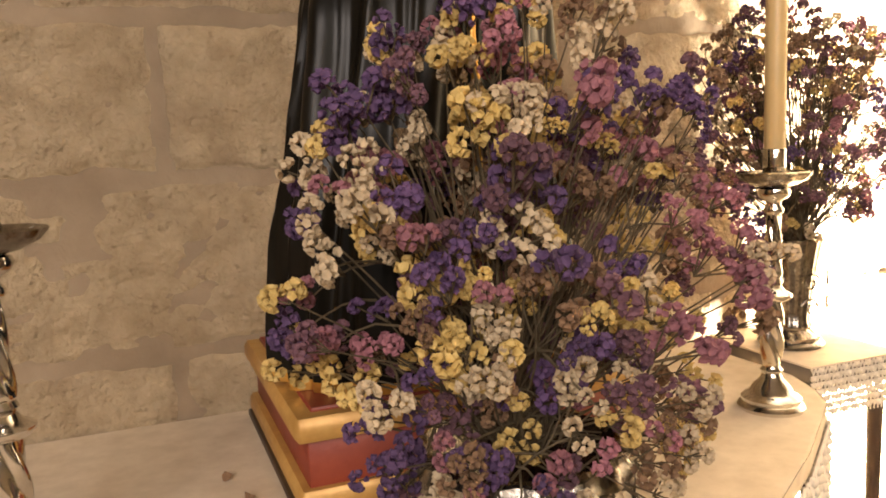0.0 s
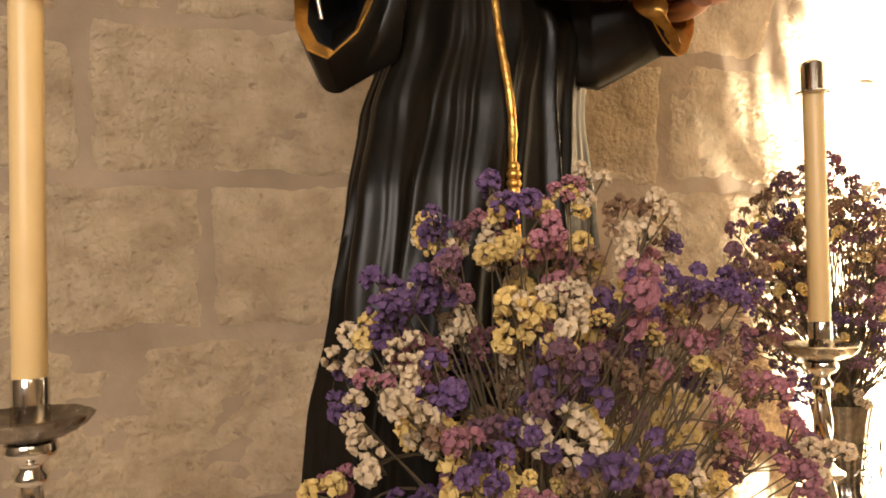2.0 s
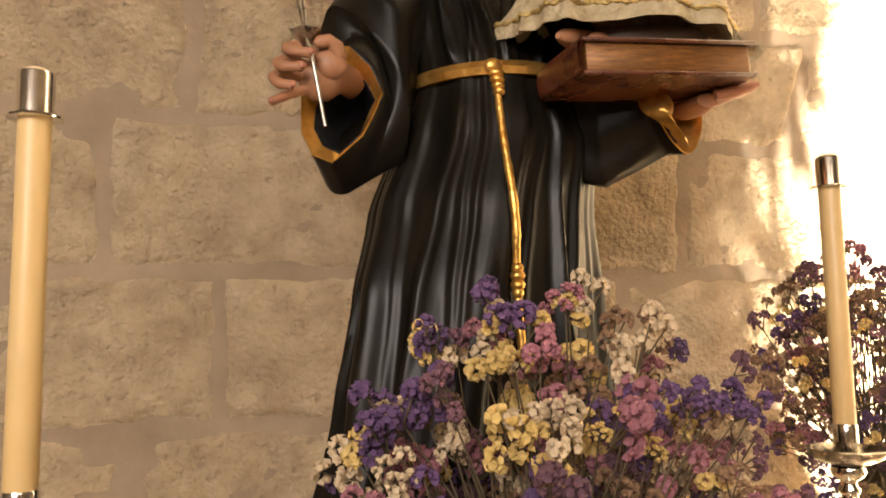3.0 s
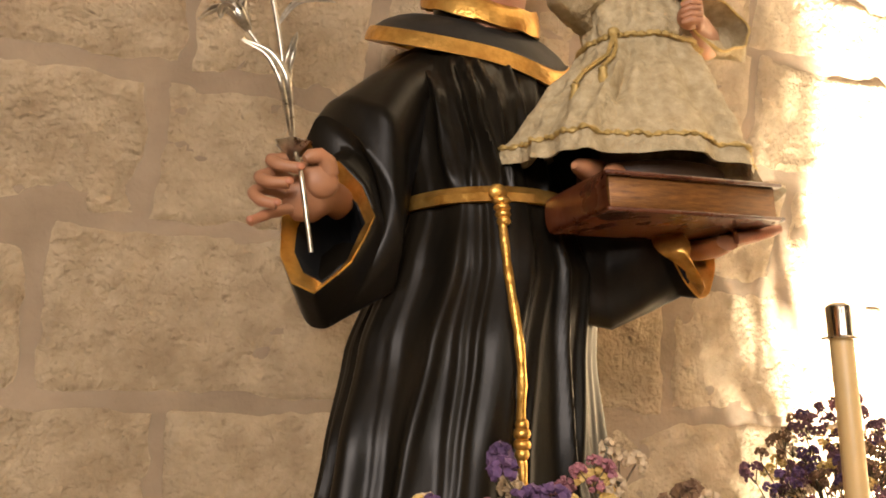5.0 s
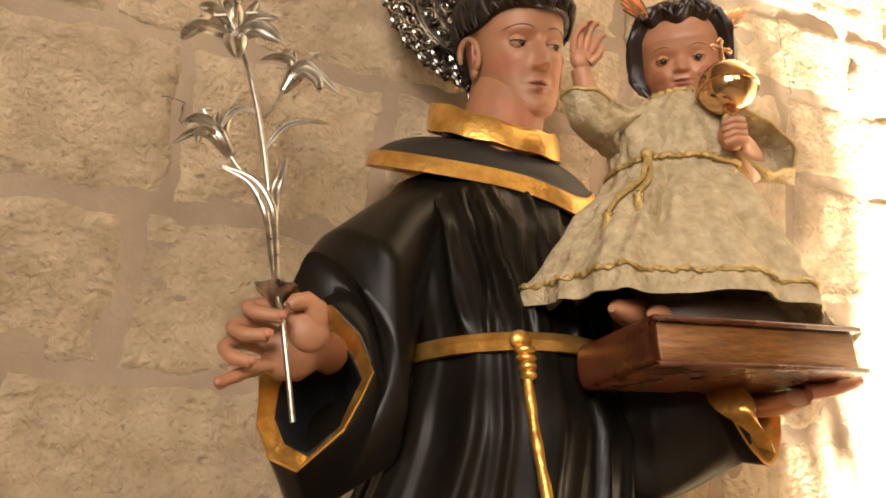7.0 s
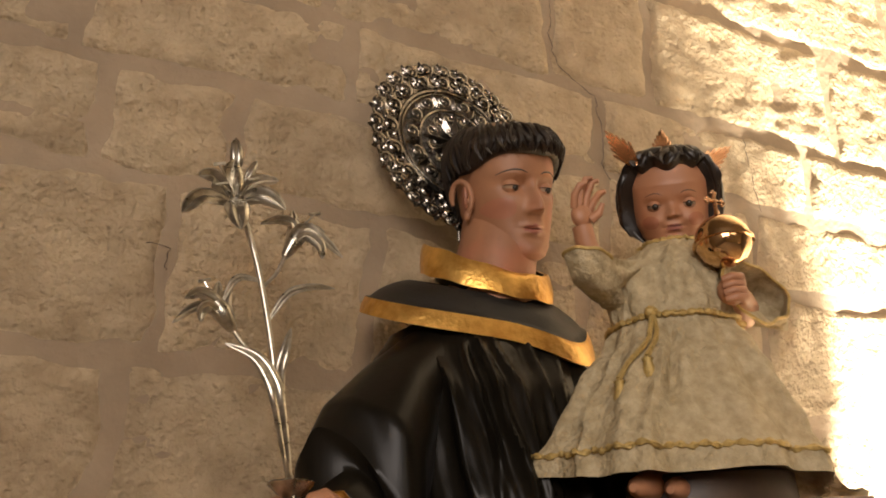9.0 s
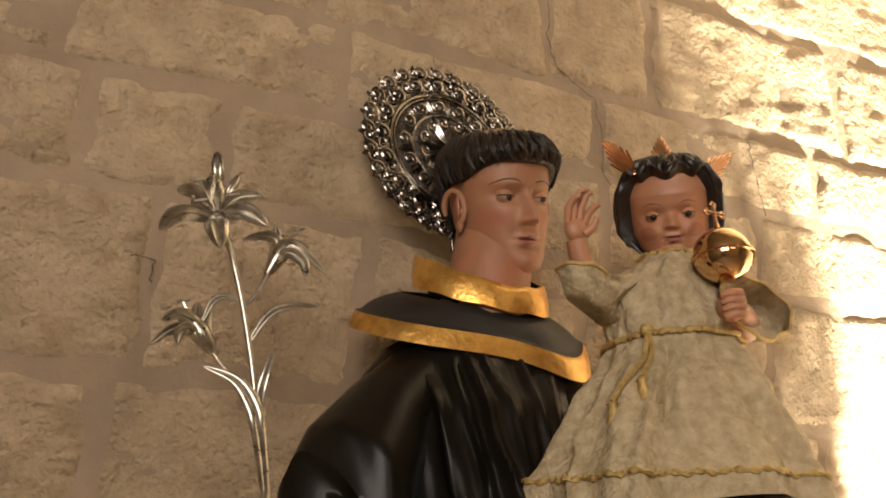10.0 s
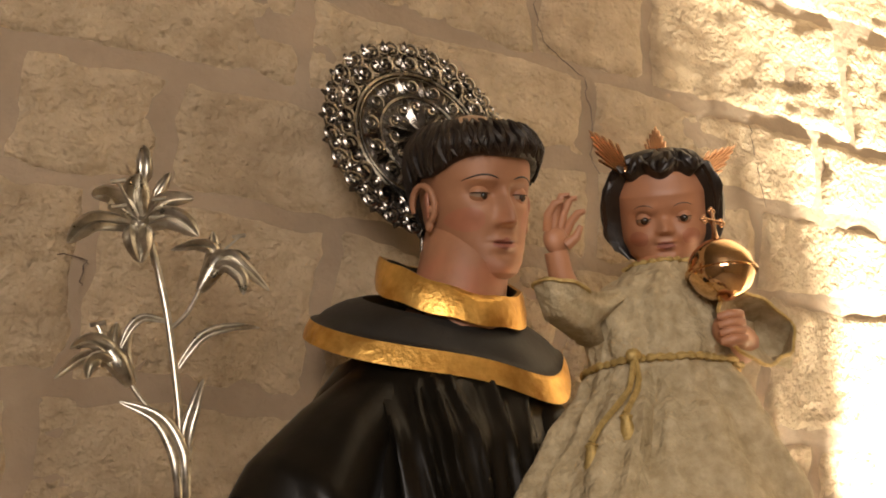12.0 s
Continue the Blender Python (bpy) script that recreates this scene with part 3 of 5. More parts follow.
for side in (-1, 1):
    eye(saint, HEAD, side * 0.0300, -0.0665, 0.0135, (0.22, -1, -0.20), 0.0058, 6, -18, SKIN)
    brow = [head_point(face_at(side * (0.033 + u * 0.021), 0.0185 + 0.0065 * (1 - u * u) - 0.002 * u)) for u in (-1, -0.75, -0.5, -0.25, 0, 0.25, 0.5, 0.75, 1)]
    saint.tube(brow, [0.0005, 0.0010, 0.0013, 0.0013, 0.0012, 0.0011, 0.0010, 0.0008, 0.0004], HAIR, 6)
    # the ear: a curled rim round a hollow, with a lobe
    rim = [head_point((side * (0.0815 - 0.0085 * math.cos(q)), -0.010 - 0.0165 * math.cos(q), -0.015 + 0.027 * math.sin(q) - 0.004 * math.cos(q))) for q in (-1.1 + i * 0.34 for i in range(15))]
    saint.tube(rim, [0.0030] + [0.0046] * 12 + [0.0040, 0.0025], SKIN, 8)
    saint.ball(head_point((side * 0.0745, -0.010, -0.014)), (0.0050, 0.0150, 0.0230), BLUSH, (20, 0, 2 + 28 * side), n=14, m=10)
    saint.ball(head_point((side * 0.0765, -0.019, -0.042)), (0.0048, 0.0065, 0.0085), SKIN, (20, 0, 2), n=12, m=8)
    saint.ball(head_point((side * 0.0765, -0.023, -0.020)), (0.0040, 0.0040, 0.0065), SKIN, (20, 0, 2), n=10, m=6)

saint.tube([head_point(skull(-math.pi / 2 + u * 0.30, -0.0640 + 0.0010 * u * u) + Vector((0, 0.0003, 0))) for u in (-1, -0.5, 0, 0.5, 1)], [0.0003, 0.0007, 0.0009, 0.0007, 0.0003], EYE, 6)

# the ring of carved hair round the shaven crown
HR = random.Random(3)


def hair_low(a):
    """The hairline: high on the brow, down past the ears to the nape."""
    t = math.sin(a)
    return 0.050 - 0.026 * smooth_step((t + 0.92) / 0.75) - 0.075 * smooth_step((t - 0.05) / 0.8)


def hair_at(a, f, out):
    z = mix(hair_low(a), 0.093, f)
    p = skull(a, z)
    n = Vector((p.x, p.y * 0.75, 0.02 + 0.9 * max(0.0, z - 0.06))).normalized()
    return head_point(p + n * out)


NA = 240
rings = []
for f, out in ((0.0, 0.0), (0.0, 0.008), (0.12, 0.013), (0.35, 0.016), (0.6, 0.0165), (0.82, 0.014), (0.96, 0.009), (1.0, 0.0)):
    rings.append([hair_at(a, f, out * (0.92 + 0.10 * math.sin(29 * a + 5 * f))) for a in (2 * math.pi * j / NA for j in range(NA))])
saint.loft(rings, HAIR)
for k in range(96):
    a = 2 * math.pi * k / 96 + HR.uniform(-0.02, 0.02)
    tip, sway, ph = HR.uniform(-0.10, 0.06), HR.uniform(0.05, 0.12), HR.uniform(0, 6)
    pts = [hair_at(a + sway * math.sin(f * 5.5 + ph) * 0.6 + 0.10 * (1 - f), mix(tip, 0.97, f), 0.0125 + 0.005 * math.sin(math.pi * f) + HR.uniform(-0.001, 0.001)) for f in (0.0, 0.14, 0.28, 0.42, 0.56, 0.7, 0.85, 1.0)]
    w = HR.uniform(0.85, 1.25)
    saint.tube(pts, [q * w for q in (0.0012, 0.0030, 0.0040, 0.0044, 0.0044, 0.0040, 0.0034, 0.0016)], HAIR, 6)


# sleeves: wide, lined in gold and black
def sleeve(rings, folds, depth, seed, lip=0.018, mouth=(), band=0.90):
    """rings: centre, across, up; the last is the mouth. The hem turns in as a gilt band, then a dark hollow."""
    out = []
    n = 72
    fine = []
    for a, b in zip(rings, rings[1:]):
        for k in range(6):
            f = k / 6
            fine.append([mix(Vector(p), Vector(q), smooth_step(f) * 0.4 + f * 0.6) for p, q in zip(a, b)])
    fine.append([Vector(p) for p in rings[-1]])
    for i, (c, u, v) in enumerate(fine):
        t = i / (len(fine) - 1)
        ring = []
        for j in range(n):
            a = 2 * math.pi * j / n
            w = 1 + depth * math.sin(folds * a + seed + 2.5 * t) * math.sin(math.pi * min(t * 1.1, 1)) + depth * 0.4 * math.sin((folds * 2 + 1) * a + seed * 2 + 5 * t) * math.sin(math.pi * min(t, 0.9))
            pinch = 1 - 0.34 * t * max(0.0, math.cos(a)) - 0.12 * t * max(0.0, -math.cos(a))
            ring.append(c + w * (math.cos(a) * u + pinch * math.sin(a) * v))
        out.append(ring)
    c, u, v = fine[-1]
    if mouth:
        hem = [along(mouth, 360 * j / n) for j in range(n)]
        for i in range(7):
            g = smooth_step(i / 6)
            ring = out[len(fine) - 7 + i]
            for j in range(n):
                ring[j] = mix(ring[j], Vector(hem[j]), g)
        c = sum((Vector(p) for p in hem), Vector()) / n
    back = (fine[-7][0] - c).normalized()
    inner = []
    for k, (shrink, deep) in enumerate(((0.98, -0.002), (0.96, 0.001), (band, lip), (band - 0.03, lip + 0.004), (band - 0.12, lip + 0.06), (0.3, lip + 0.10))):
        ring = []
        for j, p in enumerate(out[len(fine) - 1]):
            wob = 1 + 0.35 * math.sin(j * 0.26 + seed) * (k == 2)
            ring.append(c + shrink * (p - c) + back * deep * wob)
        inner.append(ring)
    total = len(out)
    saint.loft(out + inner, lambda i, j: HABIT if i < total - 1 else (GOLD if i < total + 2 else LINING), cap1=True)


sleeve([((0.335, 1.035, 2.075), (0.050, 0, -0.045), (0, -0.070, 0.02)),
        ((0.276, 1.010, 2.032), (0.046, 0, -0.040), (0, -0.076, 0.01)),
        ((0.228, 0.968, 1.960), (0.056, 0.0, -0.050), (0.01, -0.072, 0.01)),
        ((0.200, 0.938, 1.866), (0.048, 0.0, -0.108), (0.040, -0.046, 0.01)),
        ((0.176, 0.925, 1.822), (-0.006, 0.0, -0.112), (0.056, -0.022, 0.01)),
        ((0.160, 0.892, 1.824), (-0.012, -0.005, -0.084), (0.056, -0.018, 0.008))], 4, 0.035, 1.0, lip=0.016, band=0.75,
       mouth=((0, 0.146, 0.878, 1.742), (40, 0.188, 0.882, 1.782), (66, 0.203, 0.882, 1.812), (90, 0.216, 0.886, 1.842), (125, 0.200, 0.892, 1.880), (165, 0.172, 0.900, 1.910), (205, 0.145, 0.906, 1.908), (240, 0.122, 0.906, 1.880), (270, 0.108, 0.902, 1.830), (305, 0.107, 0.888, 1.783), (335, 0.120, 0.880, 1.752), (360, 0.146, 0.878, 1.742)))
sleeve([((0.480, 1.030, 2.072), (-0.055, 0, -0.045), (0, 0.075, 0.0)),
        ((0.515, 0.970, 1.990), (-0.055, 0, -0.040), (0.01, 0.072, 0.0)),
        ((0.545, 0.940, 1.865), (-0.020, 0.0, -0.122), (0.035, 0.055, 0.0)),
        ((0.560, 0.915, 1.828), (0.0, 0.0, -0.096), (0.035, 0.045, 0.0)),
        ((0.596, 0.890, 1.832), (0.006, 0.0, -0.078), (0.034, 0.040, 0.0)),
        ((0.628, 0.866, 1.834), (0.010, 0.0, -0.058), (0.042, 0.024, 0.0)),
        ((0.642, 0.846, 1.832), (0.012, 0.0, -0.060), (0.048, 0.012, 0.0))], 4, 0.07, 2.0, lip=0.040)

# the hand that holds the lily, and the fingers under the book
saint.tube([(0.185, 0.925, 1.862), (0.168, 0.900, 1.862), (0.152, 0.884, 1.860), (0.135, 0.874, 1.852), (0.118, 0.870, 1.848), (0.104, 0.872, 1.850)], [0.020, 0.020, 0.0245, 0.029, 0.026, 0.012], SKIN, 18, 0.62)
saint.ball((0.141, 0.858, 1.868), (0.0225, 0.014, 0.0205), SKIN, (0, 25, 0), n=20, m=14)
saint.tube([(0.150, 0.856, 1.876), (0.146, 0.850, 1.888), (0.136, 0.845, 1.893), (0.125, 0.842, 1.889), (0.119, 0.841, 1.885)], [0.0125, 0.0115, 0.0092, 0.0085, 0.0045], SKIN, 12)
for pts, r in ((((0.126, 0.866, 1.880), (0.104, 0.864, 1.889), (0.086, 0.857, 1.884), (0.092, 0.843, 1.875), (0.113, 0.834, 1.871)), 0.0088),
               (((0.118, 0.870, 1.862), (0.092, 0.867, 1.872), (0.075, 0.858, 1.863), (0.083, 0.843, 1.854), (0.102, 0.834, 1.853)), 0.0088),
               (((0.114, 0.870, 1.848), (0.084, 0.867, 1.854), (0.069, 0.857, 1.844), (0.076, 0.842, 1.832), (0.091, 0.835, 1.828)), 0.0082),
               (((0.114, 0.870, 1.836), (0.096, 0.864, 1.828), (0.081, 0.855, 1.819), (0.066, 0.846, 1.809)), 0.0074)):
    p = [Vector(q) for q in pts]
    fine = []
    for i in range(len(p) - 1):
        b0, b1, b2, b3 = p[max(i - 1, 0)], p[i], p[i + 1], p[min(i + 2, len(p) - 1)]
        for k in range(4):
            f = k / 4
            fine.append(0.5 * ((2 * b1) + (b2 - b0) * f + (2 * b0 - 5 * b1 + 4 * b2 - b3) * f * f + (3 * b1 - b0 - 3 * b2 + b3) * f ** 3))
    fine.append(p[-1])
    n = len(fine)
    saint.tube(fine + [fine[-1] + (fine[-1] - fine[-2]) * 0.5], [r * (0.92 - 0.20 * k / n + 0.06 * math.cos(k * 1.6)) for k in range(n)] + [r * 0.35], SKIN, 12)
    tip = fine[-1]
    saint.ball(tip + Vector((0, -r * 0.66, 0.0008)), (r * 0.55, r * 0.22, r * 0.5), BLUSH, n=10, m=6)
for k in range(3):
    y = 0.765 + 0.020 * k
    saint.tube([(0.655, y + 0.01, 1.838), (0.68, y, 1.843), (0.70, y - 0.004, 1.849), (0.712 - 0.006 * k, y - 0.006, 1.853)], [0.0085, 0.0085, 0.0075, 0.005], SKIN, 8)
# the gilt lining of the other sleeve folds forward
fold = []
for k in range(15):
    f = k / 14
    z = 1.868 - 0.082 * f
    x0 = 0.582 - 0.014 * math.sin(f * 3.2) + 0.034 * smooth_step((f - 0.55) / 0.45)
    w = 0.018 + 0.020 * math.sin(math.pi * min(f * 1.25, 1)) + 0.008 * f
    fold.append([Vector((x0 + w * g, 0.818 - 0.018 * math.sin(math.pi * g) + 0.012 * math.sin(f * 6 + 2 * g), z - 0.012 * f * g)) for g in (0, 0.2, 0.4, 0.6, 0.8, 1.0)])
saint.loft(fold + [[p + Vector((0, 0.004, 0)) for p in row] for row in reversed(fold)], GOLD, closed=False)
saint.tube([(0.66, 0.86, 1.84), (0.655, 0.82, 1.835), (0.65, 0.785, 1.834)], [0.022, 0.022, 0.016], SKIN, 12, 0.6)
thing("saint_statue", "painted wooden friar statue in a black habit with gilt trim", "statue", saint)

# ---- the silver halo ----
halo = thing("halo", "pierced and chased silver halo plate behind the saint's head", "halo")
halo.matrix_world = Matrix.Translation((0.390, 1.058, 2.4636)) @ Euler((radians(-2), 0, radians(6))).to_matrix().to_4x4() @ Matrix.Diagonal((1.0, 1, 1.015, 1))


def flat_ring(s, radius, r, mat, wave=0.0, n=120, count=16, y=0.0):
    s.tube([((radius + wave * math.cos(count * a)) * math.cos(a), y, (radius + wave * math.cos(count * a)) * math.sin(a)) for a in (2 * math.pi * j / n for j in range(n + 1))], r, mat, 6)


def scroll(s, cx, cz, size, turn, hand, mat, y=-0.003, r=0.0018, turns=1.5):
    pts = []
    for k in range(15):
        f = k / 14
        a = turn + hand * f * turns * 2 * math.pi
        q = size * (1 - 0.82 * f)
        pts.append((cx + q * math.cos(a), y - 0.002 * math.sin(f * 3), cz + q * math.sin(a)))
    s.tube(pts, [r * (0.6 + 0.6 * math.sin(0.4 + 2.4 * k / 14)) for k in range(15)], mat, 5)


def leaf_plate(s, p0, p1, width, mat, lift=0.004, bend=0.0):
    """A small ridged leaf lying in the plate's plane."""
    a, b = Vector((p0[0], -0.002, p0[1])), Vector((p1[0], -0.002, p1[1]))
    d = b - a
    side = Vector((-d.z, 0, d.x)).normalized()
    rings = []
    for k in range(7):
        f = k / 6
        w = width * math.sin(math.pi * (0.08 + 0.9 * f)) * (1 + 0.15 * (k % 2))
        c = a + d * f + side * bend * math.sin(math.pi * f)
        rings.append([c - side * w, c + Vector((0, -lift, 0)), c + side * w, c + Vector((0, 0.001, 0))])
    s.loft(rings, mat, cap0=True, cap1=True)




def halo_ring(name, rings):
    s = Shape()
    for radius, r in rings:
        flat_ring(s, radius, r, SILVER)
    return part(name, s, halo)


rim = halo_ring("scalloped_rim", ((0.136, 0.0026),))
for k in range(26):
    a = 2 * math.pi * k / 26
    s = Shape()
    scroll(s, 0.139 * math.cos(a), 0.139 * math.sin(a), 0.0135, a + 2.2, 1, SILVER)
    scroll(s, 0.139 * math.cos(a + 0.11), 0.139 * math.sin(a + 0.11), 0.0105, a - 1.4, -1, SILVER)
    leaf_plate(s, (0.132 * math.cos(a + 0.06), 0.132 * math.sin(a + 0.06)), (0.153 * math.cos(a + 0.06), 0.153 * math.sin(a + 0.06)), 0.006, SILVER)
    part("scroll", s, rim)
middle = halo_ring("scroll_band", ((0.100, 0.0034), (0.094, 0.0018)))
for k in range(18):
    a = 2 * math.pi * k / 18
    s = Shape()
    scroll(s, 0.116 * math.cos(a), 0.116 * math.sin(a), 0.0145, a + 0.6, 1, SILVER, r=0.0026)
    scroll(s, 0.116 * math.cos(a + 0.17), 0.116 * math.sin(a + 0.17), 0.011, a + 3.4, -1, SILVER)
    leaf_plate(s, (0.104 * math.cos(a + 0.08), 0.104 * math.sin(a + 0.08)), (0.131 * math.cos(a + 0.12), 0.131 * math.sin(a + 0.12)), 0.0055, SILVER)
    s.ball((0.124 * math.cos(a + 0.26), -0.004, 0.124 * math.sin(a + 0.26)), (0.004, 0.003, 0.004), SILVER, n=8, m=6)
    part("scroll", s, middle)
s = Shape()
circle = [2 * math.pi * j / 96 for j in range(96)]
s.loft([[(r * math.cos(a), y, r * math.sin(a)) for a in circle] for r, y in ((0.103, 0.001), (0.103, 0.003), (0.118, 0.003), (0.118, 0.001), (0.103, 0.001))], SILVER)
s.loft([[(r * math.cos(a) * (1 + 0.012 * math.cos(26 * a)), y, r * math.sin(a) * (1 + 0.012 * math.cos(26 * a))) for a in circle] for r, y in ((0.126, 0.001), (0.126, 0.003), (0.144, 0.003), (0.144, 0.001), (0.126, 0.001))], SILVER)
s.loft([[(r * math.cos(a) * (1 + 0.02 * math.cos(14 * a)), y, r * math.sin(a) * (1 + 0.02 * math.cos(14 * a))) for a in circle] for r, y in ((0.004, 0.001), (0.004, 0.003), (0.088, 0.003), (0.088, 0.001), (0.004, 0.001))], CHASED)
part("back_plate", s, halo)
rosette = halo_ring("rosette", ((0.064, 0.0030), (0.028, 0.0022)))
for k in range(14):
    a = 2 * math.pi * k / 14
    s = Shape()
    scroll(s, 0.079 * math.cos(a), 0.079 * math.sin(a), 0.0125, a + 1.2, 1, SILVER)
    leaf_plate(s, (0.066 * math.cos(a + 0.2), 0.066 * math.sin(a + 0.2)), (0.092 * math.cos(a + 0.24), 0.092 * math.sin(a + 0.24)), 0.0065, SILVER)
    part("leaf", s, rosette)
for k in range(12):
    a = 2 * math.pi * k / 12
    s = Shape()
    leaf_plate(s, (0.012 * math.cos(a), 0.012 * math.sin(a)), (0.060 * math.cos(a), 0.060 * math.sin(a)), 0.0075, SILVER, 0.006)
    scroll(s, 0.046 * math.cos(a + 0.26), 0.046 * math.sin(a + 0.26), 0.0095, a + 2.6, -1, SILVER)
    part("leaf", s, rosette)
s = Shape()
s.ball((0, -0.004, 0), (0.012, 0.007, 0.012), SILVER)
part("boss", s, rosette)
s = Shape()
s.box((-0.006, -0.001, -0.168), (0.006, 0.004, 0.0), SILVER, 0.001)
part("mount", s, halo)

# ---- the silver lily ----
lily = thing("silver_lily", "silver lily branch with three open blooms in the saint's hand", "lily branch")


def rod(points, r0, r1, name="stem", mat=AGED, n=8, parent=None, label=""):
    s = Shape()
    fine = []
    pts = [Vector(p) for p in points]
    for i in range(len(pts) - 1):
        p0, p1, p2, p3 = pts[max(i - 1, 0)], pts[i], pts[i + 1], pts[min(i + 2, len(pts) - 1)]
        for k in range(6):
            f = k / 6
            fine.append(0.5 * ((2 * p1) + (p2 - p0) * f + (2 * p0 - 5 * p1 + 4 * p2 - p3) * f * f + (3 * p1 - p0 - 3 * p2 + p3) * f ** 3))
    fine.append(pts[-1])
    s.tube(fine, [mix(r0, r1, k / (len(fine) - 1)) for k in range(len(fine))], mat, n)
    return part(name, s, parent or lily, label)


LY = 0.915
rod([(0.131, 0.834, 1.779), (0.1195, 0.832, 1.838), (0.114, 0.834, 1.868), (0.110, 0.850, 1.896), (0.108, 0.882, 1.940), (0.105, LY, 1.990), (0.097, LY, 2.045), (0.081, LY, 2.117), (0.068, LY, 2.162), (0.052, LY, 2.206)], 0.0026, 0.0034)
rod([(0.081, LY, 2.117), (0.094, LY, 2.134), (0.103, LY, 2.157)], 0.0020, 0.0022, "branch")
rod([(0.093, LY, 2.035), (0.071, LY, 2.048), (0.056, LY, 2.065)], 0.0020, 0.0020, "branch")
s = Shape()
s.spin([(0.004, -0.012), (0.010, -0.004), (0.018, 0.004), (0.021, 0.007), (0.017, 0.009), (0.004, 0.008)], (0.109, 0.855, 1.899), AGED, 20, twist=lambda r, a, z: r * (1 + 0.12 * math.sin(6 * a)))
part("calyx_cup", s, lily)


def blade(points, width, ridge=0.45, full=0.8):
    """A long pointed leaf or petal, two rounded lobes along a groove."""
    s = Shape()
    pts = [Vector(p) for p in points]
    fine = []
    for i in range(len(pts) - 1):
        p0, p1, p2, p3 = pts[max(i - 1, 0)], pts[i], pts[i + 1], pts[min(i + 2, len(pts) - 1)]
        for k in range(6):
            f = k / 6
            fine.append(0.5 * ((2 * p1) + (p2 - p0) * f + (2 * p0 - 5 * p1 + 4 * p2 - p3) * f * f + (3 * p1 - p0 - 3 * p2 + p3) * f ** 3))
    fine.append(pts[-1])
    face = Vector((-0.15, -0.9, 0.1)).normalized()
    rings = []
    for i, p in enumerate(fine):
        f = i / (len(fine) - 1)
        d = (fine[min(i + 1, len(fine) - 1)] - fine[max(i - 1, 0)]).normalized()
        side = d.cross(face).normalized()
        up = side.cross(d).normalized()
        if up.dot(face) < 0:
            up = -up
        w = width * max(0.03, math.sin(math.pi * (0.06 + 0.93 * f)) ** full)
        h = w * ridge
        rings.append([p + side * w * x + up * h * y for x, y in ((-1, 0), (-0.85, 0.6), (-0.5, 1.0), (-0.18, 0.55), (0, 0.1), (0.18, 0.55), (0.5, 1.0), (0.85, 0.6), (1, 0), (0, -0.25))])
    s.loft(rings, AGED, cap0=True, cap1=True)
    return s


def bloom(heart, petals, stamens, width):
    """A flower: a fluted throat, petals that bend outwards and a few stamens with cross-bar tips."""
    s = Shape()
    a, b = Vector(heart[0]), Vector(heart[1])
    s.tube([mix(a, b, f) for f in (0, 0.15, 0.4, 0.7, 1.0)], [0.004, 0.006, 0.0085, 0.0105, 0.007], AGED, 12)
    whole = part("bloom", s, lily)
    for p, q in stamens:
        p, q = Vector(p), Vector(q)
        s = Shape()
        s.tube([p, mix(p, q, 0.5), q], 0.0013, AGED, 6)
        s.tube([q - Vector((0.006, 0, 0.001)), q + Vector((0.006, 0, 0.003))], 0.0020, AGED, 6)
        part("stamen", s, whole)
    for pts, w in petals:
        part("petal", blade(pts, width * w), whole)


C = (0.043, 0.907, 2.208)
bloom(((0.050, 0.917, 2.198), (0.042, 0.900, 2.214)),
      (((C, (0.007, 0.888, 2.199), (-0.011, 0.884, 2.174)), 0.95), ((C, (0.018, 0.894, 2.227), (0.001, 0.886, 2.221)), 1.0), ((C, (0.036, 0.900, 2.234), (0.037, 0.896, 2.256)), 1.15), ((C, (0.062, 0.902, 2.235), (0.087, 0.896, 2.240)), 0.85),
       ((C, (0.068, 0.889, 2.214), (0.093, 0.880, 2.196)), 1.1), ((C, (0.043, 0.884, 2.190), (0.048, 0.879, 2.163)), 1.15)),
      (((0.042, 0.900, 2.211), (0.020, 0.884, 2.238)), ((0.043, 0.900, 2.210), (0.024, 0.880, 2.212)), ((0.045, 0.900, 2.210), (0.056, 0.882, 2.226))), 0.0115)
C = (0.104, LY, 2.160)
bloom(((0.103, LY, 2.157), (0.121, 0.912, 2.196)),
      (((C, (0.112, LY, 2.196), (0.096, LY, 2.202), (0.074, 0.918, 2.194)), 0.85), ((C, (0.112, 0.920, 2.195), (0.110, 0.922, 2.221)), 0.8), ((C, (0.121, 0.905, 2.190), (0.138, 0.900, 2.181), (0.164, 0.900, 2.160)), 0.9), ((C, (0.126, 0.914, 2.194), (0.146, 0.912, 2.194)), 0.8), ((C, (0.120, 0.902, 2.180), (0.136, 0.894, 2.168), (0.139, 0.892, 2.150)), 0.9)),
      (((0.118, LY, 2.196), (0.134, LY, 2.216)),), 0.0086)
C = (0.055, LY, 2.067)
bloom(((0.056, LY, 2.065), (0.035, 0.912, 2.093)),
      (((C, (0.036, 0.912, 2.091), (0.019, 0.908, 2.099), (0.004, 0.906, 2.090)), 1.0), ((C, (0.034, LY, 2.085), (0.016, LY, 2.086), (-0.004, LY, 2.066)), 0.75), ((C, (0.038, 0.920, 2.094), (0.037, 0.922, 2.121)), 0.9), ((C, (0.045, 0.918, 2.095), (0.050, 0.918, 2.115)), 0.85), ((C, (0.032, 0.904, 2.083), (0.022, 0.900, 2.078), (0.021, 0.900, 2.065)), 0.8)),
      (((0.035, LY, 2.092), (0.022, LY, 2.115)),), 0.0086)
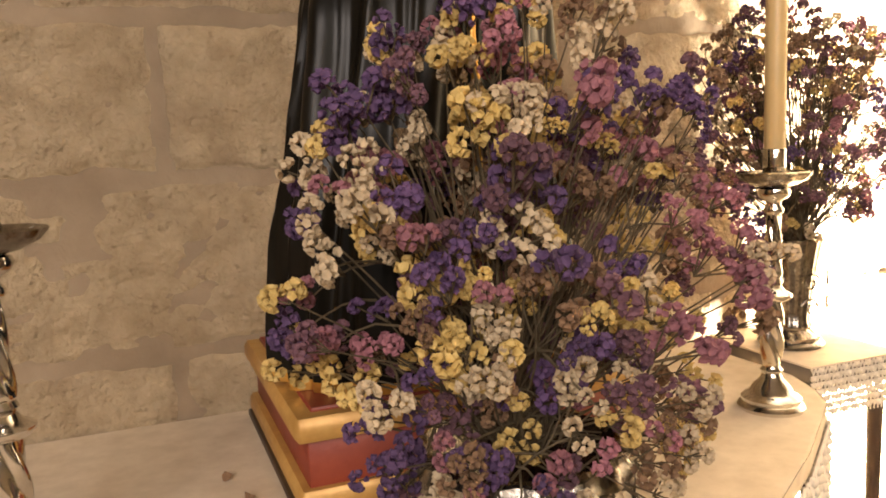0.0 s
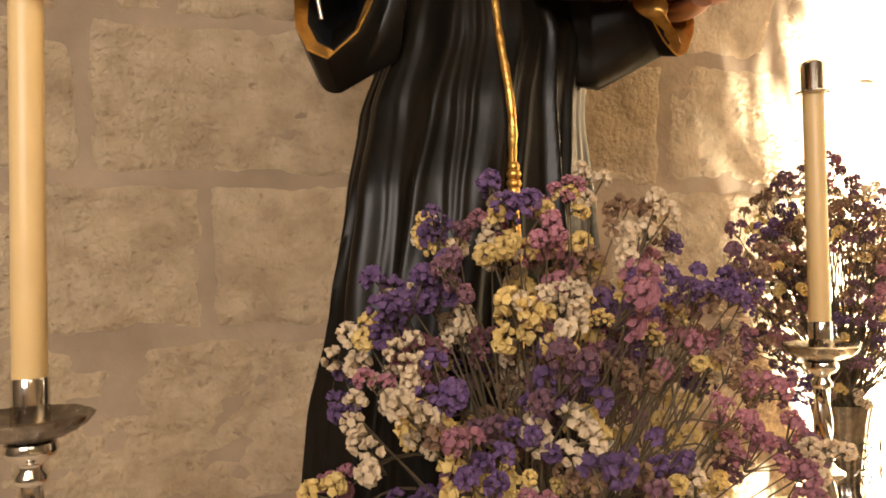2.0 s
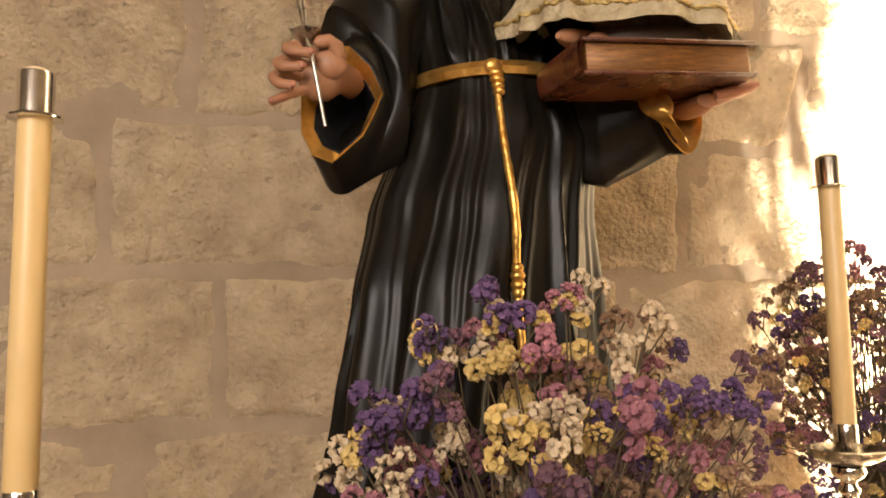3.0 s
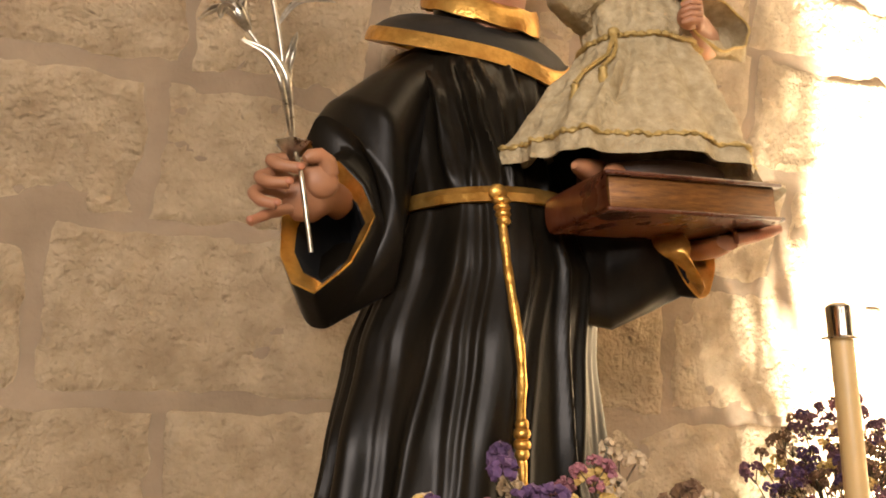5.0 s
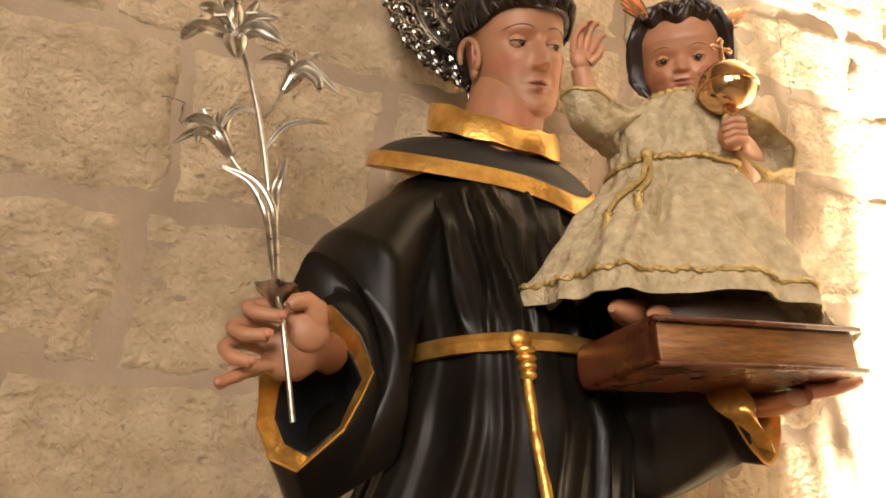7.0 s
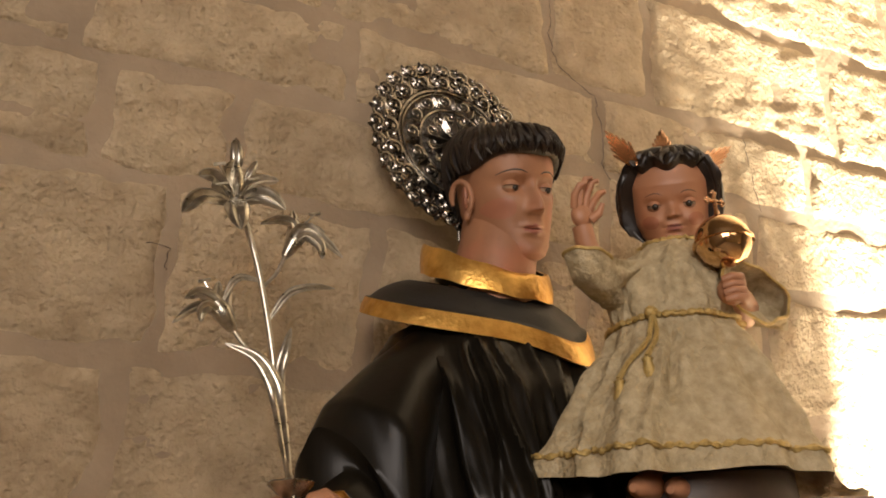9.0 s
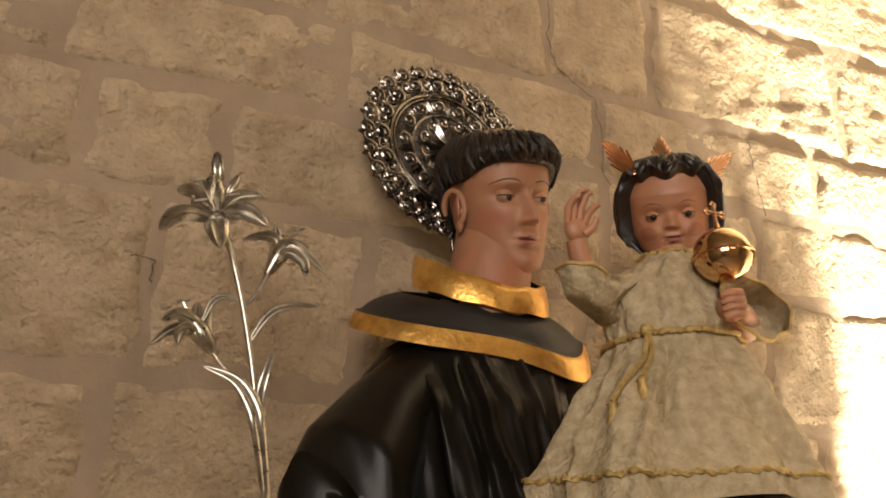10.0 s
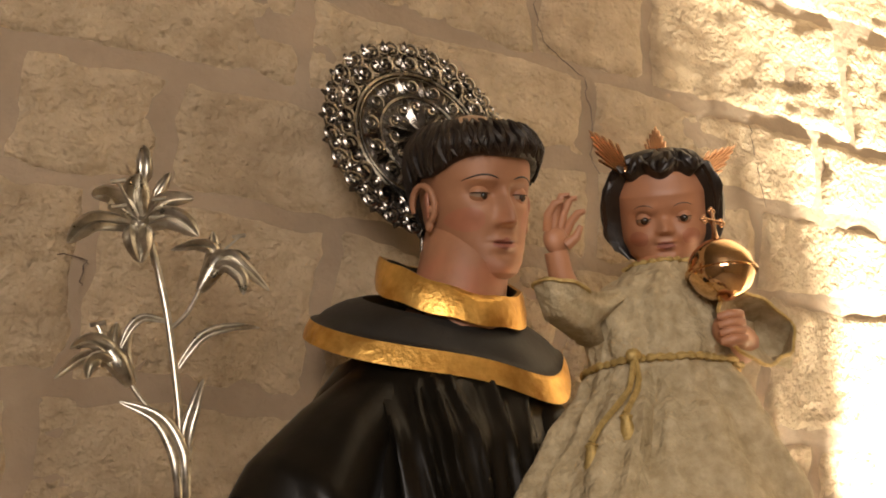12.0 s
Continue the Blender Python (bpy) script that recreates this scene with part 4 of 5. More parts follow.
for p, q, r in (((0.043, LY, 2.255), (0.038, LY, 2.296), 0.0080), ((0.053, LY, 2.240), (0.064, LY, 2.272), 0.0055)):
    s = Shape()
    p, q = Vector(p), Vector(q)
    s.tube([(0.052, LY, 2.208), mix(Vector((0.052, LY, 2.208)), p, 0.6), p], [0.0018, 0.0018, 0.0022], AGED, 6)
    for k in range(4):
        t = math.pi * k / 2 + 0.6
        o = Vector((math.cos(t), math.sin(t), 0)) * r * 0.5
        s.tube([p, p.lerp(q, 0.25) + o, p.lerp(q, 0.55) + o, p.lerp(q, 0.85) + o * 0.5, q], [r * 0.2, r * 0.5, r * 0.58, r * 0.4, r * 0.08], AGED, 8)
    part("bud", s, lily)
for pts, w in (([(0.109, 0.862, 1.910), (0.104, 0.900, 1.985), (0.097, 0.906, 2.014), (0.079, 0.908, 2.038), (0.048, 0.912, 2.050)], 0.0085),
               ([(0.108, 0.890, 1.955), (0.105, 0.910, 2.020), (0.109, 0.910, 2.050), (0.114, 0.912, 2.075)], 0.0060),
               ([(0.090, LY, 2.080), (0.109, 0.912, 2.113), (0.135, 0.912, 2.125), (0.161, LY, 2.128)], 0.0050),
               ([(0.080, LY, 2.124), (0.059, LY, 2.126), (0.049, LY, 2.116), (0.042, LY, 2.094)], 0.0045)):
    part("leaf", blade(pts, w, 0.3), lily)

# ---- the book ----
book = thing("book", "closed thick book in red-brown leather with gilt page edges", "book")
book.matrix_world = Matrix.Translation((0.555, 0.812, 1.866)) @ Euler((radians(1), radians(-3.5), radians(-1))).to_matrix().to_4x4()
for z0, name in ((-0.0235, "lower_cover"), (0.0185, "upper_cover")):
    s = Shape()
    s.box((-0.124, -0.094, z0), (0.126, 0.035, z0 + 0.005), LEATHER, 0.0018)
    part(name, s, book)
s = Shape()
s.box((-0.117, -0.087, -0.0185), (0.119, 0.030, 0.0185), PAGES, 0.002)
part("page_block", s, book, "gilt page edges")
s = Shape()
s.loft([[(-0.124 - 0.008 * math.cos(a), y, 0.0225 * math.sin(a)) for a in (-math.pi / 2 + math.pi * k / 10 for k in range(11))] for y in (-0.094, -0.05, 0.0, 0.035)] , LEATHER, closed=False)
s.loft([[(-0.121 - 0.004 * math.cos(a), y, 0.0185 * math.sin(a)) for a in (-math.pi / 2 + math.pi * k / 10 for k in range(11))] for y in (-0.094, -0.05, 0.0, 0.035)], LEATHER, closed=False)
part("spine", s, book)
BOOK_TOP = 1.890

# ---- the child ----
child = Shape()
child.loft([[(0.575 + rx * math.cos(a), 0.835 + ry * math.sin(a), z + 0.061 * (rx * math.cos(a))) for a in steps[::3]] for rx, ry, z in ((0.105, 0.070, 1.8915), (0.105, 0.070, 1.925), (0.09, 0.06, 1.93))], DARK_WOOD, cap0=True, cap1=True)
for x in (0.455, 0.50):
    child.tube([(x + 0.08, 0.86, 1.920), (x + 0.03, 0.825, 1.915), (x, 0.800, 1.908), (x - 0.020, 0.786, 1.905), (x - 0.030, 0.780, 1.903)], [0.020, 0.018, 0.014, 0.010, 0.004], CHILD_SKIN, 12)
CH = random.Random(12)
CPLEATS = [(2 * math.pi * (k + CH.uniform(-0.4, 0.4)) / 17, CH.uniform(0.07, 0.22), CH.uniform(0.3, 1.3), CH.uniform(0, 6)) for k in range(17)]
#       z      x      y      rx     ry     fold
GOWN = [(1.905, 0.548, 0.838, 0.168, 0.112, 0.022), (1.93, 0.550, 0.838, 0.164, 0.110, 0.021), (1.98, 0.560, 0.842, 0.150, 0.098, 0.018), (2.04, 0.570, 0.848, 0.121, 0.084, 0.014), (2.085, 0.578, 0.854, 0.094, 0.072, 0.008), (2.108, 0.580, 0.856, 0.084, 0.064, 0.003), (2.125, 0.582, 0.856, 0.088, 0.066, 0.006), (2.17, 0.586, 0.858, 0.088, 0.062, 0.006), (2.205, 0.598, 0.862, 0.068, 0.052, 0.003), (2.222, 0.606, 0.866, 0.048, 0.042, 0.001), (2.240, 0.612, 0.870, 0.036, 0.035, 0.0)]


def gown_point(a, z, out=0.0):
    x, y, rx, ry, fold = along(GOWN, z)
    q = -0.5
    for a0, w, amp, ph in CPLEATS:
        d = (a - a0 + 0.1 * math.sin(z * 14 + ph) + math.pi) % (2 * math.pi) - math.pi
        q += amp * math.exp(-(d / w) ** 2)
    q = fold * q + 0.006 * rnd(math.cos(a) * 4, math.sin(a) * 4, z * 22) + 0.003 * rnd(math.cos(a) * 9, math.sin(a) * 9, z * 50) + out
    crease = math.exp(-(((a + 2.22 - 0.4 * (2.09 - z) + math.pi) % (2 * math.pi) - math.pi) / 0.07) ** 2) * smooth_step((z - 1.98) / 0.04) * smooth_step((2.105 - z) / 0.02)
    q -= 0.020 * crease
    low = 0.010 * max(0, (1.98 - z) / 0.075) - 0.010 * math.sin(2 * a + 0.5) * max(0, (1.98 - z) / 0.075) - 0.045 * math.cos(a) * max(0, (1.99 - z) / 0.085) * 0.25
    return Vector((x + (rx + q) * math.cos(a), y + (ry + q) * math.sin(a), z + low))


CN = 140
zs = [1.905 + (2.236 - 1.905) * k / 54 for k in range(55)]
inner = [[gown_point(2 * math.pi * j / CN, 1.95, -0.02) for j in range(CN)], [gown_point(2 * math.pi * j / CN, 1.906, -0.004) for j in range(CN)]]
child.loft(inner + [[gown_point(2 * math.pi * j / CN, z) for j in range(CN)] for z in zs], DRESS)
child.tube([gown_point(2 * math.pi * k / 360, 1.932 + 0.0035 * abs(math.sin(k * 0.26)), 0.002) for k in range(361)], [0.0030 + 0.0012 * math.sin(k * 1.3) for k in range(361)], BRAID, 6)
child.tube([gown_point(2 * math.pi * k / 160, 2.107 + 0.004 * math.sin(2 * math.pi * k / 160 + 2), 0.004) for k in range(161)], [0.0036 + 0.0011 * math.sin(k * 2.1) for k in range(161)], BRAID, 6)
child.tube([gown_point(2 * math.pi * k / 80, 2.232, 0.002) for k in range(81)], [0.0028 + 0.001 * math.sin(k * 2.1) for k in range(81)], BRAID, 6)
kp = gown_point(-2.45, 2.107, 0.008)
child.ball(kp, (0.009, 0.007, 0.008), BRAID)
for dx, length in ((-0.020, 0.088), (0.004, 0.060)):
    pts = [gown_point(-2.45 + 9 * dx * f + 0.04 * math.sin(f * 4), 2.107 - length * f, 0.008) for f in (0, 0.2, 0.4, 0.6, 0.8, 1.0)]
    child.tube(pts, [0.0032, 0.0034, 0.003, 0.0034, 0.003, 0.0034], BRAID, 6)
    e = pts[-1]
    child.loft([[e + Vector((r * math.cos(a), r * math.sin(a), -d)) for a in (2 * math.pi * j / 12 for j in range(12))] for r, d in ((0.003, 0.0), (0.0065, 0.003), (0.005, 0.006), (0.009, 0.024), (0.010, 0.026))], BRAID, cap0=True, cap1=True)


def child_sleeve(rings, seed):
    n = 40
    fine = []
    for a, b in zip(rings, rings[1:]):
        for k in range(5):
            f = k / 5
            fine.append([mix(Vector(p), Vector(q), f) for p, q in zip(a, b)])
    fine.append([Vector(p) for p in rings[-1]])
    out = []
    for i, (c, u, v) in enumerate(fine):
        t = i / (len(fine) - 1)
        out.append([c + (1 + 0.07 * math.sin(3 * a + seed + 4 * t) + 0.05 * math.sin(7 * a + seed)) * (math.cos(a) * u + math.sin(a) * v) for a in (2 * math.pi * j / n for j in range(n))])
    c = fine[-1][0]
    back = (fine[-6][0] - c).normalized()
    for shrink, deep in ((0.96, -0.001), (0.93, 0.004), (0.84, 0.03), (0.6, 0.07), (0.3, 0.075)):
        out.append([c + shrink * (p - c) + back * deep for p in out[len(fine) - 1]])
    child.loft(out, DRESS, cap1=True)
    child.tube([p for p in out[len(fine) - 1]] + [out[len(fine) - 1][0]], 0.0022, BRAID, 6)


child_sleeve([((0.525, 0.862, 2.180), (0.018, 0, 0.024), (0, 0.034, 0)), ((0.490, 0.850, 2.160), (0.018, 0, 0.028), (0, 0.032, 0)), ((0.455, 0.835, 2.160), (0.026, 0, 0.014), (0.0, 0.030, 0.0)), ((0.440, 0.826, 2.172), (0.026, 0.0, -0.006), (0.0, 0.026, 0.0))], 1)
child.tube([(0.452, 0.828, 2.165), (0.438, 0.822, 2.190), (0.432, 0.818, 2.210)], [0.014, 0.0125, 0.012], CHILD_SKIN, 12)
child.ball((0.431, 0.815, 2.222), (0.014, 0.010, 0.016), CHILD_SKIN)
for k, (dx, up) in enumerate(((-0.010, 0.020), (-0.003, 0.030), (0.004, 0.028), (0.011, 0.014))):
    child.tube([(0.431 + dx, 0.814, 2.230), (0.431 + dx * 1.3, 0.806, 2.234 + up * 0.5), (0.435 + dx * 1.3, 0.798, 2.234 + up), (0.440 + dx * 1.2, 0.792, 2.236 + up * 0.9)], [0.0052, 0.0048, 0.0042, 0.0025], CHILD_SKIN, 8)
child.tube([(0.438, 0.808, 2.214), (0.446, 0.800, 2.222), (0.448, 0.794, 2.232)], [0.006, 0.005, 0.003], CHILD_SKIN, 8)
child_sleeve([((0.640, 0.862, 2.178), (-0.018, 0, 0.026), (0, 0.036, 0)), ((0.680, 0.845, 2.165), (-0.028, -0.010, 0.034), (0.012, 0.032, 0)), ((0.690, 0.818, 2.152), (-0.052, -0.010, 0.022), (0.012, 0.012, 0.030)), ((0.664, 0.792, 2.150), (-0.066, -0.014, 0.006), (0.008, 0.0, 0.037))], 2)
fist_from = len(child.verts)
child.tube([(0.716, 0.820, 2.152), (0.690, 0.792, 2.147), (0.660, 0.768, 2.143), (0.640, 0.756, 2.142)], [0.020, 0.0185, 0.0165, 0.0145], CHILD_SKIN, 12)
child.ball((0.628, 0.748, 2.142), (0.017, 0.015, 0.017), CHILD_SKIN)
for k in range(4):
    z = 2.154 - 0.0085 * k
    child.tube([(0.640, 0.742, z), (0.630, 0.732, z), (0.617, 0.733, z - 0.001), (0.611, 0.742, z - 0.002)], [0.0055, 0.006, 0.0055, 0.004], CHILD_SKIN, 8)

child.verts[fist_from:] = [(x - 0.022, y + 0.030, z - 0.006) for x, y, z in child.verts[fist_from:]]
CHEAD = Matrix.Translation((0.628, 0.875, 2.310)) @ Euler((radians(28), radians(2), radians(-39))).to_matrix().to_4x4() @ Matrix.Scale(0.913, 4)
child.tube([(0.606, 0.868, 2.205), (0.614, 0.878, 2.235), (0.624, 0.892, 2.265)], [0.026, 0.024, 0.022], CHILD_SKIN, 16)
CSKULL = [(-0.069, 0.008, -0.034, -0.020, -0.028), (-0.066, 0.020, -0.046, -0.010, -0.026), (-0.058, 0.034, -0.053, 0.004, -0.018), (-0.044, 0.047, -0.056, 0.022, -0.008), (-0.024, 0.056, -0.058, 0.044, 0.0), (0.0, 0.059, -0.057, 0.058, 0.004), (0.03, 0.061, -0.060, 0.064, 0.004), (0.055, 0.053, -0.050, 0.058, 0.004), (0.072, 0.034, -0.028, 0.038, 0.004), (0.081, 0.012, -0.006, 0.014, 0.004), (0.082, 0.002, 0.002, 0.006, 0.004)]


def child_skull(a, z):
    x, y = oval(CSKULL, a, z)
    if math.sin(a) < 0:
        front = (-math.sin(a)) ** 0.5
        d = 0.0110 * math.exp(-(abs(x) / 0.0068) ** 2) * smooth_step((z + 0.0205) / 0.006) * smooth_step((0.006 - z) / 0.018)
        for side in (-1, 1):
            u = x * side
            d += 0.0035 * gauss(u, z, 0.0068, -0.0155, 0.0042, 0.004)
            d -= 0.0050 * gauss(u, z, 0.024, 0.001, 0.012, 0.0075)
            d -= 0.0022 * gauss(u, z, 0.010, 0.002, 0.005, 0.008)
            d += 0.0050 * gauss(u, z, 0.028, -0.024, 0.016, 0.014)
            d += 0.0020 * gauss(u, z, 0.024, 0.015, 0.016, 0.006)
            d -= 0.0018 * gauss(u, z, 0.015, -0.031, 0.005, 0.007)
        d += 0.0032 * gauss(x, z, 0, -0.0290, 0.0095, 0.0030) + 0.0036 * gauss(x, z, 0, -0.0360, 0.0080, 0.0032)
        d -= 0.0034 * gauss(x, z, 0, -0.0325, 0.0110, 0.0014) + 0.0026 * gauss(x, z, 0, -0.0425, 0.010, 0.0035)
        d += 0.0050 * gauss(x, z, 0, -0.0540, 0.013, 0.008)
        y -= front * d
    return Vector((x, y, z))


CNH, CMH = 160, 110
cheights = [-0.069 + 0.151 * i / CMH for i in range(CMH + 1)]


def child_paint(i, j):
    x, y, z = child_skull(2 * math.pi * (j + 0.5) / CNH, (cheights[i] + cheights[min(i + 1, CMH)]) / 2)
    if y < -0.04 and abs(x) < 0.0105 and ((-0.0325 < z < -0.0272 - 0.22 * abs(x)) or (-0.0390 + 0.30 * abs(x) < z <= -0.0325)):
        return LIP
    return BLUSH if y < -0.02 and gauss(abs(x), z, 0.032, -0.024, 0.014, 0.012) > 0.5 else CHILD_SKIN


child.loft([[CHEAD @ child_skull(2 * math.pi * j / CNH, z) for j in range(CNH)] for z in cheights], child_paint, cap0=True, cap1=True)
for side in (-1, 1):
    eye(child, CHEAD, side * 0.0240, -0.0455, 0.0098, (0.05, -1, -0.08), 0.0052, 8, -18, CHILD_SKIN)
    best = [min((child_skull(-math.pi * k / 300, 0.0150 + 0.004 * (1 - u * u)) for k in range(1, 300)), key=lambda p: abs(p.x - side * (0.024 + u * 0.012))) for u in (-1, -0.5, 0, 0.5, 1)]
    child.tube([CHEAD @ p for p in best], [0.0003, 0.0006, 0.0007, 0.0006, 0.0003], HAIR, 6)
# thick wavy hair, parted over the brow and full at the sides
CR = random.Random(9)


def child_hairline(a):
    t = math.sin(a)
    return 0.054 - 0.104 * smooth_step((t + 0.66) / 0.42) - 0.012 * smooth_step((t - 0.2) / 0.6) + 0.004 * math.sin(9 * a)


def child_hair(a, f, out):
    z = mix(child_hairline(a), 0.080, f)
    p = child_skull(a, max(z, -0.069))
    n = Vector((p.x, p.y * 0.8, 0.015 + 1.2 * max(0.0, z - 0.03))).normalized()
    return CHEAD @ (Vector((p.x, p.y, z)) + n * out)


rings = []
for k in range(22):
    f = max(0, k - 1) / 20
    thick = 0.0 if k == 0 else (0.006 + 0.008 * math.sin(math.pi * min(1, 0.15 + f * 0.9)) + 0.007 * math.exp(-(f / 0.3) ** 2))
    rings.append([child_hair(a, f, thick * (1 + (0.28 * math.sin(13 * a + 9 * f) + 0.14 * math.sin(31 * a - 6 * f)) * (1 - f ** 3))) for a in (2 * math.pi * j / 200 for j in range(200))])
child.loft(rings, HAIR, cap1=True)
for k in range(46):
    a = 2 * math.pi * k / 46 + CR.uniform(-0.04, 0.04)
    ph = CR.uniform(0, 6)
    pts = [child_hair(a + 0.10 * math.sin(f * 6 + ph) + 0.10 * f, mix(CR.uniform(-0.03, 0.02), 0.95, f), 0.010 + 0.006 * math.sin(math.pi * min(1, 0.2 + f))) for f in (0, 0.14, 0.28, 0.42, 0.56, 0.7, 0.85, 1.0)]
    child.tube(pts, [0.0014, 0.0040, 0.0056, 0.0060, 0.0058, 0.0050, 0.0040, 0.0015], HAIR, 7)
tail = []
for k in range(9):
    f = k / 8
    tail.append([Vector((mix(0.665, 0.735, f) - 0.02 * g, mix(0.775, 0.765, f) + 0.09 * g * (1 - 0.5 * f), mix(1.955, 1.908, smooth_step(f * 1.2)) + 0.006 * math.sin(9 * f + 5 * g) - 0.012 * g * f)) for g in (0, 0.25, 0.5, 0.75, 1.0)])
child.loft(tail + [[p - Vector((0, 0, 0.003)) for p in row] for row in reversed(tail)], DRESS, closed=False)
thing("child_statue", "painted child statue in a cream brocade gown, seated on the book", "statue", child)

# ---- orb and rays ----
orb = thing("orb", "polished golden orb with a small cross in the child's fist", "orb", at=(0.603, 0.772, 2.199))
s = Shape()
s.ball((0, 0, 0), (0.0335, 0.0335, 0.0335), ORB_GOLD, n=40, m=24)
part("globe", s, orb)
s = Shape()
s.spin([(0.0332, -0.0022), (0.0365, -0.0016), (0.0365, 0.0016), (0.0332, 0.0022)], (0, 0, -0.003), ORB_GOLD, 48, cap0=False, cap1=False)
part("equator_band", s, orb)
s = Shape()
s.tube([(0, 0, 0.031), (0, 0, 0.036), (0, 0, 0.044), (0, 0, 0.068)], [0.008, 0.004, 0.0025, 0.0025], COPPER, 10)
s.tube([(-0.013, 0, 0.056), (0.013, 0, 0.056)], 0.0025, COPPER, 8)
for p in ((-0.014, 0, 0.056), (0.014, 0, 0.056), (0, 0, 0.070), (-0.0115, 0, 0.0585), (0.0115, 0, 0.0585), (-0.0115, 0, 0.0535), (0.0115, 0, 0.0535), (-0.0025, 0, 0.0675), (0.0025, 0, 0.0675)):
    s.ball(p, (0.003, 0.0024, 0.003), COPPER, n=8, m=6)
part("cross", s, orb)


def ray(root, tip, name_label):
    a, b = Vector(root), Vector(tip)
    d = b - a
    ob = thing("halo_ray", name_label, "halo ray", group="rays on the child's head")
    side = d.cross(Vector((-0.3, -0.9, -0.3))).normalized()
    for k in range(-4, 5):
        f = k / 4
        e = a + d * (1 - 0.50 * abs(f) ** 1.2) + side * 0.015 * f
        s = Shape()
        start = a + side * 0.004 * f
        s.tube([start, mix(start, e, 0.5), mix(start, e, 0.92), e], [0.0012, 0.0021, 0.0020, 0.0004], COPPER, 5)
        part("beam", s, ob)
    s = Shape()
    s.ball(a, (0.006, 0.005, 0.006), COPPER, n=10, m=8)
    part("socket", s, ob)


ray((0.561, 0.852, 2.345), (0.514, 0.852, 2.391), "coppery gilt ray fixed on the child's dark hair")
ray((0.612, 0.852, 2.366), (0.616, 0.852, 2.421), "coppery gilt ray fixed on the child's dark hair")
ray((0.670, 0.852, 2.361), (0.748, 0.852, 2.424), "dark coppery gilt ray fixed on the child's hair")

# ---- dried flowers ----
FR = random.Random(21)


def floret(s, c, d, size, mat):
    """A small papery cup with a lobed rim."""
    u = d.cross(Vector((0.31, 0.52, 0.8))).normalized()
    v = d.cross(u).normalized()
    rings = []
    for depth, r in ((0.0, 0.18), (0.55, 0.60), (1.0, 0.66)):
        ring = []
        for j in range(5):
            a = 2 * math.pi * j / 5
            q = r * size * (1 + (FR.uniform(-0.3, 0.35) if depth > 0.8 else 0))
            ring.append(c + d * size * (depth + (FR.uniform(-0.15, 0.15) if depth > 0.5 else 0)) + q * (math.cos(a) * u + math.sin(a) * v))
        rings.append(ring)
    rings.append([c + d * size * 0.85 + 0.14 * size * (math.cos(2 * math.pi * j / 5) * u + math.sin(2 * math.pi * j / 5) * v) for j in range(5)])
    s.loft(rings, mat, cap1=True)


def cluster_mesh(name, mat, radius, clumps, size, heart):
    """A spray: a few tight clumps of florets on short twigs."""
    s = Shape()
    for k in range(clumps):
        a = k * 2.39996 + FR.uniform(-0.4, 0.4)
        h = math.sqrt((k + 0.6) / clumps)
        c = Vector((radius * h * math.cos(a) * 1.25, radius * h * math.sin(a) * 0.85, radius * FR.uniform(-1.0, 0.9)))
        lean = (c + Vector((0, 0, radius * 1.2))).normalized()
        s.tube([(0, 0, -radius * 1.1), c * 0.6 + Vector((0, 0, -radius * 0.45)), c], [0.0011, 0.0010, 0.0009], heart, 4)
        n = FR.randint(8, 19)
        for q in range(n):
            f = (q + 0.5) / n
            b = q * 2.39996
            w = math.sqrt(max(0, 1 - (1 - 1.35 * f) ** 2))
            d = Vector((w * math.cos(b), w * math.sin(b), 1 - 1.35 * f))
            d = lean.to_track_quat("Z", "Y") @ d
            d = (d + Vector((FR.uniform(-0.2, 0.2), FR.uniform(-0.2, 0.2), FR.uniform(-0.2, 0.2)))).normalized()
            floret(s, c + d * size * 0.95, d, size * FR.uniform(0.8, 1.2), mat)
    return s.mesh(name, smooth=False)


CLUSTERS = {}
for colour, mat in PETALS.items():
    CLUSTERS[colour] = [cluster_mesh("flower_head", mat, r, n, sz, STEM) for r, n, sz in ((0.017, 4, 0.0054), (0.024, 6, 0.0053), (0.013, 2, 0.0056), (0.020, 5, 0.0058))]


def stalk(s, p0, p1, r):
    a, b = Vector(p0), Vector(p1)
    bow = Vector((FR.uniform(-1, 1), FR.uniform(-1, 1), FR.uniform(0, 1))) * 0.02
    pts = [mix(a, b, f) + bow * math.sin(math.pi * f) for f in (0, 0.25, 0.5, 0.75, 1.0)]
    s.tube(pts, [r * 1.5, r * 1.3, r * 1.1, r, r * 0.7], STEM, 5)


